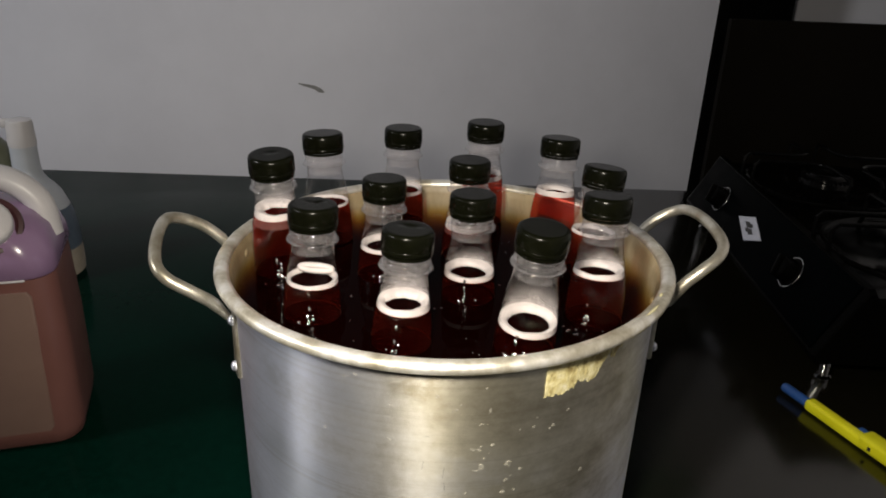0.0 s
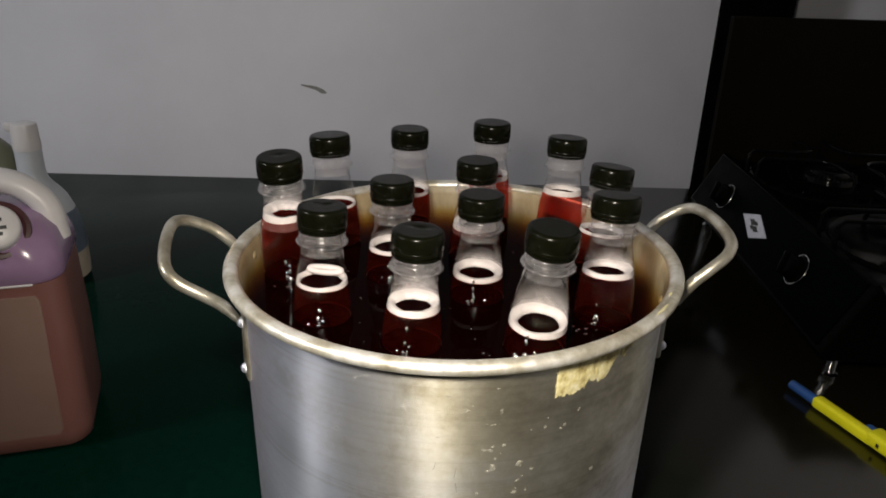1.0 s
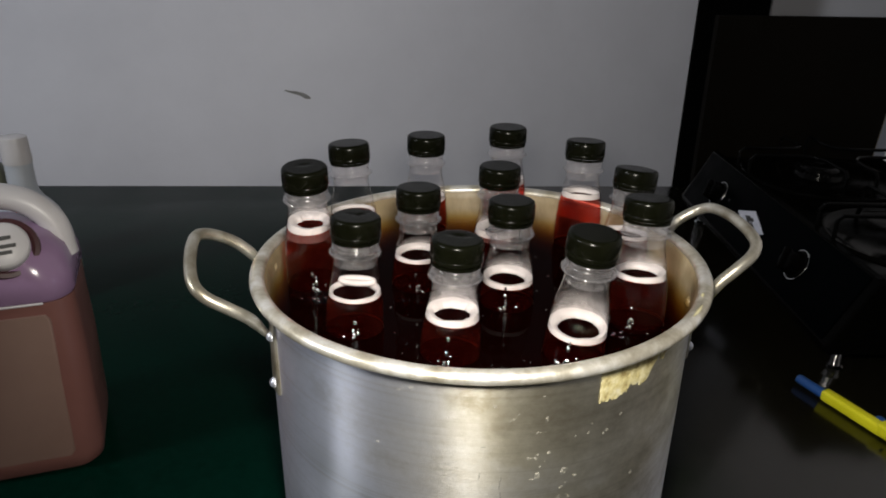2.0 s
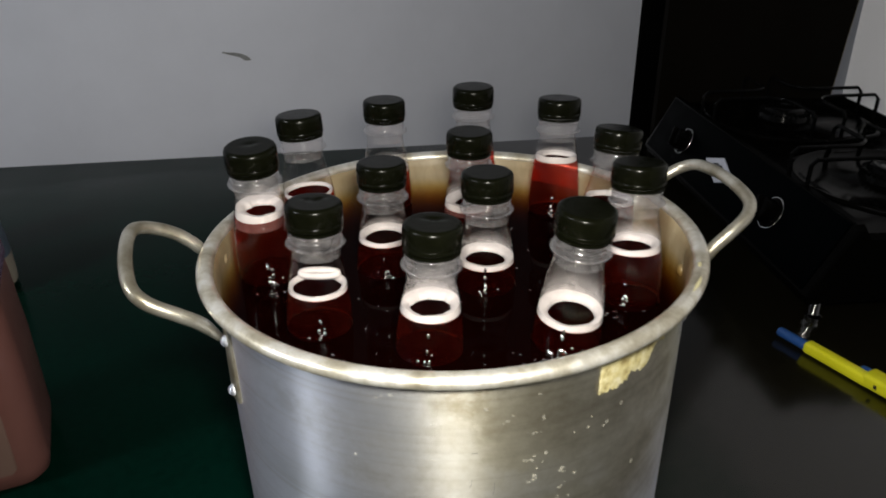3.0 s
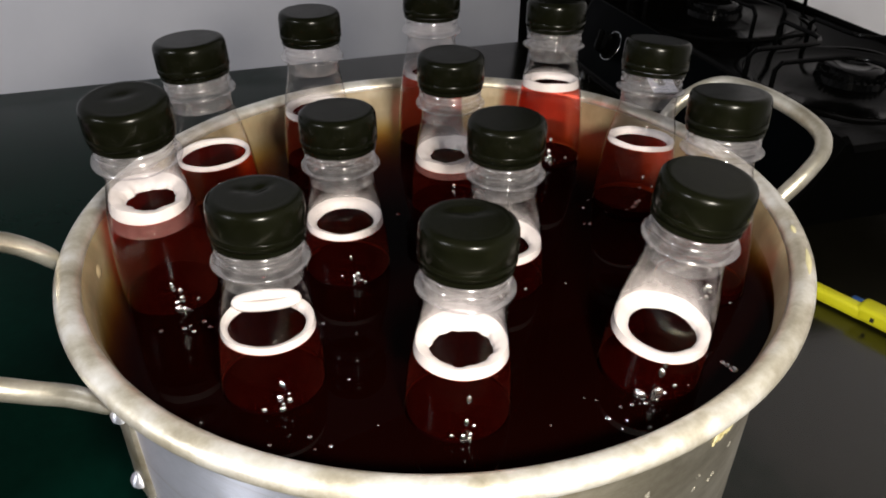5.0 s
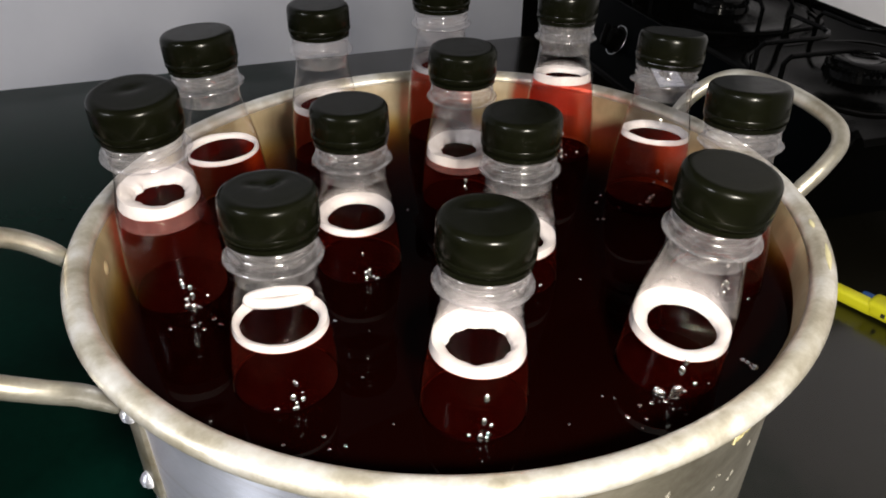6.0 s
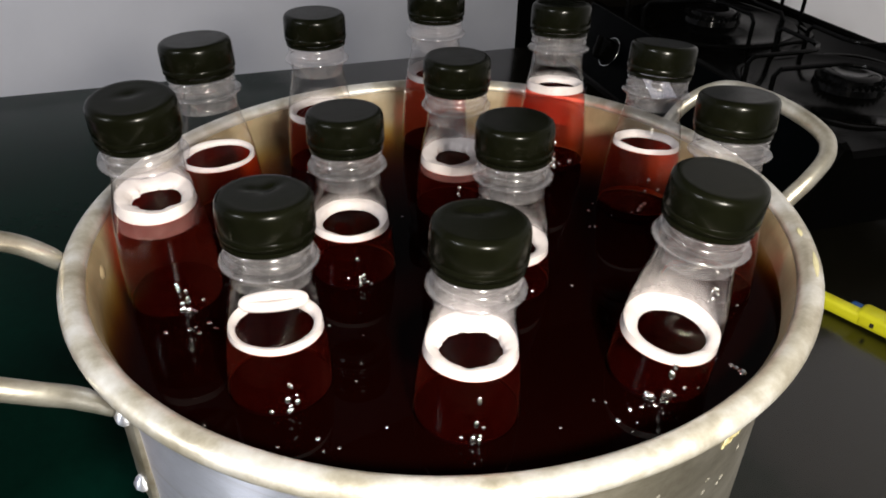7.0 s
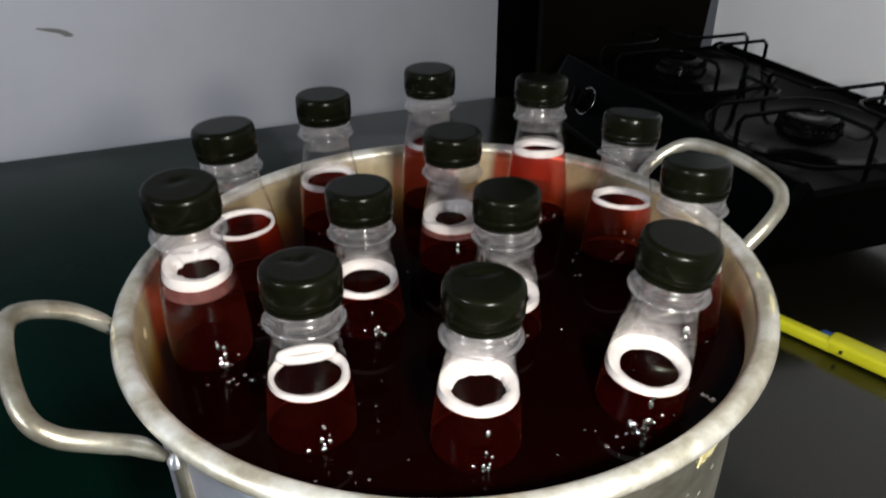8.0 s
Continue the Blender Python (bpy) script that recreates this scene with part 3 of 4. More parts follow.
def pot():
    p = thing("stock_pot", "large spun aluminium stock pot full of dark liquid", "pot", pose(0, 0, RIM))
    h = -0.2745
    part("body", pressed(lathe([(0, h), (0.171, h), (0.178, h + 0.003), (0.1812, h + 0.010), (0.1832, h + 0.03), (0.1852, -0.12), (0.1866, -0.0125), (0.1861, -0.0120), (0.1861, -0.0108), (0.1867, -0.0103), (0.1872, -0.005)], 160)), ALU, p)
    part("inner_wall", pressed(lathe([(0.1885, 0.001), (0.1868, -0.002), (0.1848, -0.008), (0.1842, -0.06), (0.183, -0.125), (0.179, -0.132), (0, -0.1325)], 128)), ALU_IN, p, "beige lime-stained inside wall")
    bead = [(0.1938 + 0.0062 * math.cos(a), 0.0062 * math.sin(a) * 0.85) for a in [math.radians(d) for d in range(-150, 211, 24)]]
    part("rim", pressed(lathe(bead + [(0.1868, -0.0048)], 160)), ALU_RIM, p, "rolled worn aluminium rim")
    handle(p, -172.7, -13.9, 0.0, 1.034, 0.832, 0.891, -0.002)
    handle(p, 1.4, 0.7, 0.0045, 0.93, 1.06, 0.97, 0.0)
    part("tape_scrap", pressed(tape(-71.2, -52.6, ((0.0, -0.036), (0.22, -0.037), (0.42, -0.035), (0.47, -0.030), (0.66, -0.034), (0.80, -0.032), (0.87, -0.024), (1.0, -0.017)), 1)), TAPE, p, "torn yellowed tape scrap")
    part("tape_scrap", pressed(tape(-52.2, -49.2, ((0.0, -0.020), (0.5, -0.023), (1.0, -0.016)), 2)), TAPE, p, "torn yellowed tape scrap")
    part("tape_scrap", pressed(tape(-48.5, -47.2, ((0.0, -0.017), (0.5, -0.019), (1.0, -0.015)), 3)), TAPE, p, "torn yellowed tape scrap")
    for a0, a1, r in ((-43, -36, 0.1955), (-31.5, -29, 0.1922)):
        pts = [(r * math.cos(math.radians(a0 + (a1 - a0) * k / 12)), r * math.sin(math.radians(a0 + (a1 - a0) * k / 12)), 0.0054 * math.sqrt(1 - ((r - 0.1938) / 0.0068) ** 2)) for k in range(13)]
        part("yellow_smear", pressed(tube(pts, [0.0003 + 0.0011 * math.sin(math.pi * k / 12) for k in range(13)], 8, flat=0.3)), SMEAR, p, "dried yellow smear")
    tagged(part("lime_crust", pressed(spots()), LIME, p), "small whitish lime spots", kind="stuff")
    for az, z, turn, long in ((-93.0, -0.093, 86, 0.010), (-97.6, -0.087, 80, 0.007), (-92.6, -0.106, 95, 0.008), (-97.0, -0.062, 3, 0.004)):
        part("scratch", pressed(scratch(az, z, turn, long)), INK, p, "fine dark scratch")
    return p


def on_wall(az, z, out=0.0):
    r = 0.1867 + 0.0012 * (z + 0.0125) / 0.1075 + out
    return (r * math.cos(math.radians(az)), r * math.sin(math.radians(az)), z)


def scratch(az, z, turn, long):
    """A hair-fine bent line on the outside wall."""
    rng = random.Random(int(-az * 10))
    c, q = math.cos(math.radians(turn)), math.sin(math.radians(turn))
    pts = []
    for k in range(6):
        u = (k / 5 - 0.5) * long
        w = rng.uniform(-0.0005, 0.0005)
        pts.append(on_wall(az + math.degrees((u * c - w * q) / 0.1903), z + u * q + w * c))
    return tube(pts, 0.00013, 5)


def spots():
    """Ragged flecks of lime in loose groups on the outside wall: centre, spread, count and size of each group."""
    rng = random.Random(8)
    bm = bmesh.new()
    groups = ((-95.0, -0.028, 0.5, 1, 1.9), (-84.7, -0.022, 1.2, 2, 1.3), (-83.5, -0.040, 1.5, 3, 1.4), (-85.5, -0.052, 1.2, 4, 1.3), (-82.5, -0.070, 1.8, 5, 1.5), (-86.8, -0.073, 0.8, 2, 2.3),
              (-84.7, -0.089, 0.8, 3, 2.9), (-78.1, -0.087, 1.0, 4, 2.0), (-75.3, -0.095, 0.6, 2, 1.5), (-78.4, -0.103, 0.8, 3, 1.6), (-79.2, -0.114, 0.8, 3, 2.2), (-73.0, -0.060, 1.6, 4, 1.2), (-67.8, -0.063, 0.6, 2, 1.7),
              (-64.2, -0.053, 0.5, 2, 1.4), (-57.5, -0.115, 0.3, 1, 2.0), (-112.6, -0.018, 1.2, 3, 1.5), (-104.8, -0.038, 0.3, 1, 1.5), (-105.0, -0.067, 0.6, 2, 1.4), (-120.4, -0.070, 0.5, 1, 1.2), (-90.9, -0.039, 2.0, 3, 1.2), (-86.0, -0.130, 4.0, 8, 1.6))
    for az, z, spread, count, size in groups:
        for k in range(count):
            a0, z0 = (az, z) if k == 0 else (rng.gauss(az, spread), rng.gauss(z, spread * 0.003))
            big = size * 0.001 * (1.25 if k == 0 else rng.uniform(0.35, 0.9))
            lean, ratio, n = rng.uniform(-0.9, 0.9), rng.uniform(0.35, 0.8), 9
            ring = []
            for q in range(n):
                b = 2 * math.pi * q / n
                rr = big * rng.uniform(0.55, 1.2)
                u, w = rr * math.cos(b), rr * math.sin(b) * ratio
                u, w = u * math.cos(lean) - w * math.sin(lean), u * math.sin(lean) + w * math.cos(lean)
                ring.append((a0 + math.degrees(u / 0.1903), z0 + w))
            low = [bm.verts.new(on_wall(a, h, -0.0002)) for a, h in ring]
            top = [bm.verts.new(on_wall(a0 + (a - a0) * 0.8, z0 + (h - z0) * 0.8, 0.00012)) for a, h in ring]
            for q in range(n):
                j = (q + 1) % n
                bm.faces.new((low[q], low[j], top[j], top[q]))
            bm.faces.new(top)
    return bm


def tape(a0, a1, foot, seed):
    """A torn scrap of tape on the outside wall; foot gives its ragged lower edge along its length."""
    rng = random.Random(seed)
    bm = bmesh.new()
    n, m, rows = max(6, int((a1 - a0) * 3)), 8, []
    for i in range(n + 1):
        f = i / n
        for (f0, z0), (f1, z1) in zip(foot, foot[1:]):
            if f0 <= f <= f1:
                lo = z0 + (z1 - z0) * (f - f0) / (f1 - f0)
        lo += rng.uniform(-0.0012, 0.0012)
        hi = -0.0085 - 0.0012 * rng.random() - 0.002 * (i in (0, n))
        row = []
        for k in range(m + 1):
            a = a0 + (a1 - a0) * f + rng.uniform(-0.10, 0.10)
            row.append(bm.verts.new(on_wall(a, lo + (hi - lo) * k / m, 0.0003 + 0.0006 * rng.random() * (0 < k < m))))
        rows.append(row)
    for a, b in zip(rows, rows[1:]):
        for k in range(m):
            bm.faces.new((a[k], b[k], b[k + 1], a[k + 1]))
    ex = bmesh.ops.extrude_face_region(bm, geom=bm.faces[:])
    for v in ex["geom"]:
        if isinstance(v, bmesh.types.BMVert):
            v.co.x *= 0.997
            v.co.y *= 0.997
    return bm


pot()
# ---- bottles ----
LEVEL = -0.0175  # the liquid in the pot, below the rim


# outside of a bottle, from under the cap to the base; heights from the middle of the cap
def bead(z, half, r, out, n=8):
    """A rounded ring standing out of a neck of radius r."""
    return [(r + out * math.sin(math.pi * k / n), z + half * math.cos(math.pi * k / n)) for k in range(n + 1)]


SHAPE = [(0.0160, -0.004), (0.0164, -0.0105)] + bead(-0.0126, 0.0011, 0.0164, 0.0013) + bead(-0.0160, 0.0011, 0.0164, 0.0013) + bead(-0.0203, 0.0014, 0.0166, 0.0032, 10)
SHAPE += [(0.0163, -0.0235), (0.0161, -0.0260), (0.0163, -0.0290), (0.0171, -0.0345), (0.0178, -0.0378), (0.0185, -0.0410), (0.0193, -0.0450), (0.0200, -0.0490), (0.0207, -0.0535), (0.0213, -0.0580), (0.0222, -0.0680), (0.0226, -0.0740),
          (0.0229, -0.0800), (0.0233, -0.0950), (0.0226, -0.0985), (0.0233, -0.1020), (0.0235, -0.1150), (0.0227, -0.1185), (0.0235, -0.1220), (0.0235, -0.1500), (0.0225, -0.1570), (0.0170, -0.1600), (0, -0.1570)]


def radius_at(z):
    for (r0, z0), (r1, z1) in zip(SHAPE, SHAPE[1:]):
        if z1 <= z <= z0:
            return r0 + (r1 - r0) * (z0 - z) / max(z0 - z1, 1e-9)
    return 0.02


def body_mesh(drop):
    """The bottle's wall; its neck is hazy, and under the liquid it does not shine."""
    prof = [q for q in SHAPE if q[1] > -drop + 0.001] + [(radius_at(-drop), -drop)] + [q for q in SHAPE if q[1] < -drop - 0.001]
    me = mesh_of("bottle_body", lathe(prof, 44), PET)
    me.materials.append(PET_NECK)
    me.materials.append(PET_WET)
    for poly in me.polygons:
        poly.material_index = 1 if poly.center.z > -0.0275 else 2 if poly.center.z < -drop else 0
    return me


CAP_SIDE = [(0.0156, 0.0079), (0.0171, 0.0076), (0.0181, 0.0068), (0.0187, 0.0055), (0.0189, 0.0040), (0.01895, 0.002), (0.0190, -0.0044), (0.0188, -0.0048),
            (0.0190, -0.0052), (0.0190, -0.0074), (0.0184, -0.0082), (0.0168, -0.0084)]


def cap_mesh(dents=()):
    """A screw cap; dents: place, half length, half width, turn and depth of each hollow pressed into its top."""
    bm = lathe([(0, 0.0078)] + [(k * 0.0013, 0.0078) for k in range(1, 12)] + CAP_SIDE, 48)
    for v in bm.verts:
        if v.co.z > 0.0070:
            for x, y, long, wide, turn, deep in dents:
                c, q = math.cos(math.radians(turn)), math.sin(math.radians(turn))
                u, w = (v.co.x - x) * c + (v.co.y - y) * q, (v.co.y - y) * c - (v.co.x - x) * q
                v.co.z -= deep * math.exp(-(u / long) ** 2 - (w / wide) ** 2)
    return mesh_of("cap", bm, CAP)


CAP_MESH = cap_mesh()
# bottles whose caps are dented, by their number below; the hollows lie as the cap stands in the room
DENTS = {10: ((0.003, 0.004, 0.005, 0.0022, 35, 0.0011), (-0.004, 0.005, 0.003, 0.002, -20, 0.0007)), 11: ((0.002, 0.006, 0.0065, 0.0028, -12, 0.0012),), 0: ((0.0, 0.003, 0.005, 0.003, 15, 0.0007),)}


BAND_MESH = mesh_of("tamper_band", lathe([(0.0168, -0.0088), (0.0182, -0.0089), (0.0183, -0.0108), (0.0168, -0.0111)], 48), CAP)


def juice_mesh(top, foot):
    """The juice between two heights."""
    prof = [(0, top - 0.0006), (radius_at(top) - 0.0045, top - 0.0004), (radius_at(top) - 0.0009, top)]
    prof += [(r - 0.0009, z) for r, z in SHAPE if foot + 0.001 < z < min(top - 0.002, -0.03)]
    return lathe(prof + ([(radius_at(foot) - 0.0009, foot)] if foot > -0.15 else [(0.0150, -0.1570), (0, -0.1560)]), 48)


def foam_mesh(level, height, inward, seed, ragged):
    """A ring of foam round the juice's edge, uneven inside, more so where it is ragged."""
    rng = random.Random(seed)
    ph = [rng.uniform(0, 6.28) for _ in range(4)]
    bm = bmesh.new()
    n, rings = 120, []
    for k in range(n):
        a = 2 * math.pi * k / n
        w = inward * (1 + 0.16 * math.sin(a + ph[0]) + 0.07 * math.sin(a * 2 + ph[1]) + 0.03 * math.sin(a * 3 + ph[2]) + ragged * (math.sin(a * 5 + ph[3]) + 0.8 * math.sin(a * 9 + ph[1]) + 0.6 * math.sin(a * 14 + ph[0])) + rng.uniform(-0.012, 0.012) * (1 + 10 * ragged))
        h = height * (1 + 0.18 * math.sin(a + ph[1]) + 0.06 * math.sin(a * 6 + ph[3]))
        row = [(radius_at(level + h) - 0.0010, h)]
        for q in range(1, 8):
            b = math.pi / 2 * q / 7
            row.append((radius_at(level) - 0.0012 - w * math.sin(b), h * (0.25 + 0.75 * math.cos(b)) - 0.001 * (q == 7)))
        row += [(radius_at(level) - 0.0012 - w * 0.8, -0.0002), (radius_at(level) - 0.0010, -0.0002)]
        rings.append([bm.verts.new((r * math.cos(a), r * math.sin(a), level + z)) for r, z in row])
    m = len(rings[0])
    for i in range(n):
        a, b = rings[i], rings[(i + 1) % n]
        for k in range(m):
            j = (k + 1) % m
            bm.faces.new((a[k], a[j], b[j], b[k]))
    return bm


def film_mesh(level, up, start, sweep):
    """Froth left on the inside of the neck, over a part of the way round."""
    bm = bmesh.new()
    uv = bm.loops.layers.uv.new("height")
    n, m, rows = 40, 10, []
    for i in range(n + 1):
        a = math.radians(start + sweep * i / n)
        tall = up * (0.15 + 0.85 * math.sin(math.pi * i / n) ** 0.7)
        row = []
        for k in range(m + 1):
            z = level + 0.002 + tall * k / m
            r = radius_at(z) - 0.0008
            row.append(bm.verts.new((r * math.cos(a), r * math.sin(a), z)))
        rows.append(row)
    for a, b in zip(rows, rows[1:]):
        for k in range(m):
            face = bm.faces.new((a[k], b[k], b[k + 1], a[k + 1]))
            for loop, h in zip(face.loops, (k, k, k + 1, k + 1)):
                loop[uv].uv = (0.5, h / m)
    return bm


def glint_beads_mesh(drop, seed, many, face):
    """Flat wet beads added down a bottle's front towards the waterline, to catch the torch's glints; face is the
    heading of that front, seed also undoes the bottle's own turn.
    """
    rng = random.Random(seed + 70)
    bm = bmesh.new()
    for k in range(many):
        z = -drop + (rng.uniform(0.0004, 0.006) if k < many * 0.5 else rng.uniform(0.004, 0.022))
        run = k % 3 != 0
        a = math.radians(face + (rng.gauss(0, 2.5) if run else rng.gauss(0, 14)) - seed * 47)
        r = radius_at(z) + 0.0001
        w = rng.uniform(0.0006, 0.0012) * (2.6 if many > 9 and k < 2 else 1.8 if many > 9 and k < 5 else 1.15)
        bmesh.ops.create_icosphere(bm, subdivisions=2, radius=1.0, matrix=Matrix.Translation((r * math.cos(a), r * math.sin(a), z)) @ Matrix.Rotation(a, 4, "Z") @ Matrix.Diagonal((w * 0.6, w, w * (rng.uniform(1.2, 2.0) if run else rng.uniform(0.75, 1.1)), 1)))
    return bm


def bridge_mesh(level):
    """A second small ring of foam hanging across the back of the neck."""
    pts = [(0.0125 * math.cos(a), 0.0112 + 0.0024 * math.sin(a), level + 0.0055 + 0.0012 * math.sin(a)) for a in [2 * math.pi * k / 40 for k in range(40)]]
    return tube(pts, 0.0025, 10, True)


# cap's middle (x, y, z over the rim), lean (dx, dy per metre of height), juice level below the cap, foam height and width, froth film height
BOTTLES = [
    (-0.1491, -0.0167, 0.0822, -0.03, -0.10, -0.0436, 0.0055, 0.0075, 0.020),
    (-0.1147, 0.0666, 0.0793, -0.05, 0.03, -0.0580, 0.0026, 0.0024, 0.0),
    (-0.0394, 0.1175, 0.0738, 0.0, 0.0, -0.0560, 0.0035, 0.0035, 0.010),
    (0.0442, 0.1255, 0.0798, 0.0, 0.0, -0.0480, 0.0045, 0.0050, 0.012),
    (0.1116, 0.0780, 0.0777, 0.03, 0.08, -0.0449, 0.0045, 0.0050, 0.006),
    (0.1362, 0.0019, 0.0720, 0.10, 0.10, -0.0506, 0.0034, 0.0034, 0.0),
    (-0.0560, -0.0123, 0.0621, 0.0, 0.03, -0.0522, 0.0042, 0.0045, 0.011),
    (0.0204, 0.0307, 0.0675, 0.0, 0.0, -0.0540, 0.0060, 0.0085, 0.024),
    (0.0158, -0.0527, 0.0636, 0.0, 0.02, -0.0598, 0.0046, 0.0060, 0.016),
    (0.1160, -0.0849, 0.0752, 0.03, 0.10, -0.0529, 0.0045, 0.0055, 0.016),
    (-0.1080, -0.0887, 0.0652, 0.03, 0.03, -0.0523, 0.0034, 0.0036, 0.0),
    (-0.0375, -0.1325, 0.0638, 0.04, 0.02, -0.0499, 0.0054, 0.0066, 0.029),
    (0.0550, -0.1473, 0.0724, 0.06, -0.06, -0.0675, 0.0050, 0.0058, 0.030),
]


def bottle(i, x, y, z, lx, ly, level, fh, fw, film):
    level -= 0.0022
    amount = "with a thick foam collar" if fw > 0.006 else "with a thin foam ring" if fw < 0.004 else "with a white foam ring"
    tilt = Matrix.Rotation(math.atan(lx), 4, "Y") @ Matrix.Rotation(-math.atan(ly), 4, "X")
    b = thing("juice_bottle", "clear bottle of red juice, black cap, " + amount, "bottle", Matrix.Translation((x, y, RIM + z)) @ tilt @ pose(0, 0, 0, 0, 0, i * 47), "bottles standing in the pot")
    part("bottle_body", body_mesh(z - LEVEL), None, b, "clear plastic")
    c = part("cap", cap_mesh(DENTS[i]) if i in DENTS else CAP_MESH, None, b, "dented black plastic screw cap" if i in DENTS else "black plastic screw cap", m=pose(0, 0, 0, 0, 0, -i * 47))
    part("tamper_band", BAND_MESH, None, c)
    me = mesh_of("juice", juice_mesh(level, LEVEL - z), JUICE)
    me.materials.append(JUICE_TOP_DARK)
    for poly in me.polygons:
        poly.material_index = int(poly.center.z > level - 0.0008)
    part("juice", me, None, b, "clear red juice")
    part("submerged_juice", juice_mesh(LEVEL - z - 0.0002, -0.156), DARKENED_JUICE, b, "juice below the waterline, painted nearly black")
    part("foam", foam_mesh(level, fh, fw, i, 0.05 if i in (0, 7, 11) else 0.02), FOAM, b, "white foam ring")
    if film:
        part("froth_film", film_mesh(level, film, -25 - i * 47, 190), FROTH, b, "thin white froth")
    # beads added where the torch glints on the bottle's front
    tagged(part("glint_beads", glint_beads_mesh(z - LEVEL, i, 14 if i in (0, 12) else 9, math.degrees(math.atan2(-0.45 - y, -0.10 - x))), DROP, b), "small clear beads that catch glints", kind="stuff")
    if i == 10:
        part("foam_bridge", bridge_mesh(level), FOAM, b, "small second ring of foam", m=pose(0, 0, 0, 0, 0, -i * 47 - 8))
    if i in (0, 7):
        deep = 0.007 if i == 0 else 0.004
        part("pink_band", lathe([(radius_at(level - deep * k / 4) - 0.0006, level - deep * k / 4) for k in range(5)], 48), PALE_JUICE, b, "pink band of thinned foam")
    return b


for i, row in enumerate(BOTTLES):
    bottle(i, *row)


# ---- the liquid in the pot ----

def calm_surface():
    """The liquid's level surface, with a round hole where each bottle stands in it."""
    bm = bmesh.new()
    rings = [(0.0006, -0.0045, 0.1852, 128)]
    for x, y, z, lx, ly, *_ in BOTTLES:
        drop = z - LEVEL
        rings.append((x - lx * drop, y - ly * drop, radius_at(-drop) - 0.0003, 40))
    edges = []
    for k, (x, y, r, n) in enumerate(rings):
        loop = []
        for q in range(n):
            a = 2 * math.pi * q / n
            oval = 1 + (0.0152 * math.sin(2 * a) - 0.0026 * math.cos(2 * a)) * (k == 0)
            loop.append(bm.verts.new((x + r * oval * math.cos(a), y + r * oval * math.sin(a), LEVEL)))
        edges += [bm.edges.new((loop[q - 1], loop[q])) for q in range(n)]
    bmesh.ops.triangle_fill(bm, use_beauty=True, edges=edges, normal=(0, 0, 1))
    return bm


def bubbles():
    """Small bubbles on the liquid, in loose clusters and strewn about."""
    rng = random.Random(11)
    out = bmesh.new()
    spots = [(0.021, -0.166, 0.005, 7, 1.0), (0.096, -0.116, 0.006, 9, 1.2), (-0.141, -0.043, 0.005, 9, 1.3), (0.083, -0.163, 0.006, 12, 1.9), (-0.105, -0.134, 0.006, 5, 1.0), (0.090, -0.020, 0.006, 5, 1.0),
             (-0.075, -0.130, 0.012, 3, 1.0), (0.0, -0.155, 0.02, 3, 0.9), (-0.02, -0.08, 0.03, 7, 0.9), (0.02, 0.06, 0.05, 8, 0.9), (-0.09, 0.02, 0.03, 6, 0.9), (0.08, 0.02, 0.03, 5, 0.9)]
    for cx, cy, spread, n, big in spots:
        for _ in range(n):
            x, y = rng.gauss(cx, spread), rng.gauss(cy, spread)
            if math.hypot(x, y) > 0.180 or any(math.hypot(x - b[0], y - b[1]) < 0.0235 for b in BOTTLES):
                continue
            r = rng.uniform(0.0005, 0.0012) * big
            m = Matrix.Translation((x, y, LEVEL)) @ Matrix.Diagonal((r, r, r * 0.45, 1))
            bmesh.ops.create_icosphere(out, subdivisions=2, radius=1.0, matrix=m)
    return out


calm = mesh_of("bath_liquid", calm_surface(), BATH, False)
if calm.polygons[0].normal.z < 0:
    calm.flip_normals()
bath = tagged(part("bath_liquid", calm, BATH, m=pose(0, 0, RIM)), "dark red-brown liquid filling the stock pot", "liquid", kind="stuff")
part("bubbles", bubbles(), DROP, bath, "small clear bubbles")

# ---- the stove ----
def grate_rod(sx, sy):
    """One of four bent rods of a burner's grate."""
    a, o, h = 0.026, 0.150, 0.046
    pts = [(sx * o, sy * a, 0.0), (sx * o, sy * a, h - 0.008), (sx * (o - 0.008), sy * a, h), (sx * 0.062, sy * a, h), (sx * 0.045, sy * 0.030, h), (sx * 0.030, sy * 0.045, h), (sx * a, sy * 0.062, h),
           (sx * a, sy * 0.122, h), (sx * a, sy * 0.130, h - 0.008), (sx * a, sy * 0.130, 0.0)]
    return tube(pts, 0.0032, 8)


def lozenge(y, z, size, x0, x1):
    """A thin slanted lozenge lying on the control panel."""
    bm = bmesh.new()
    rim = [(0.0575, 0.0015), (0.0070, 0.0200), (-0.0555, -0.0005), (-0.0090, -0.0210)]
    low, high = ([bm.verts.new((x, y + a * size * k, z + b * size * k)) for a, b in rim] for x, k in ((x1, 1.0), (x0, 0.97)))
    for q in range(4):
        bm.faces.new((low[q - 1], low[q], high[q], high[q - 1]))
    bm.faces.new(high)
    bmesh.ops.recalc_face_normals(bm, faces=bm.faces[:])
    return bm


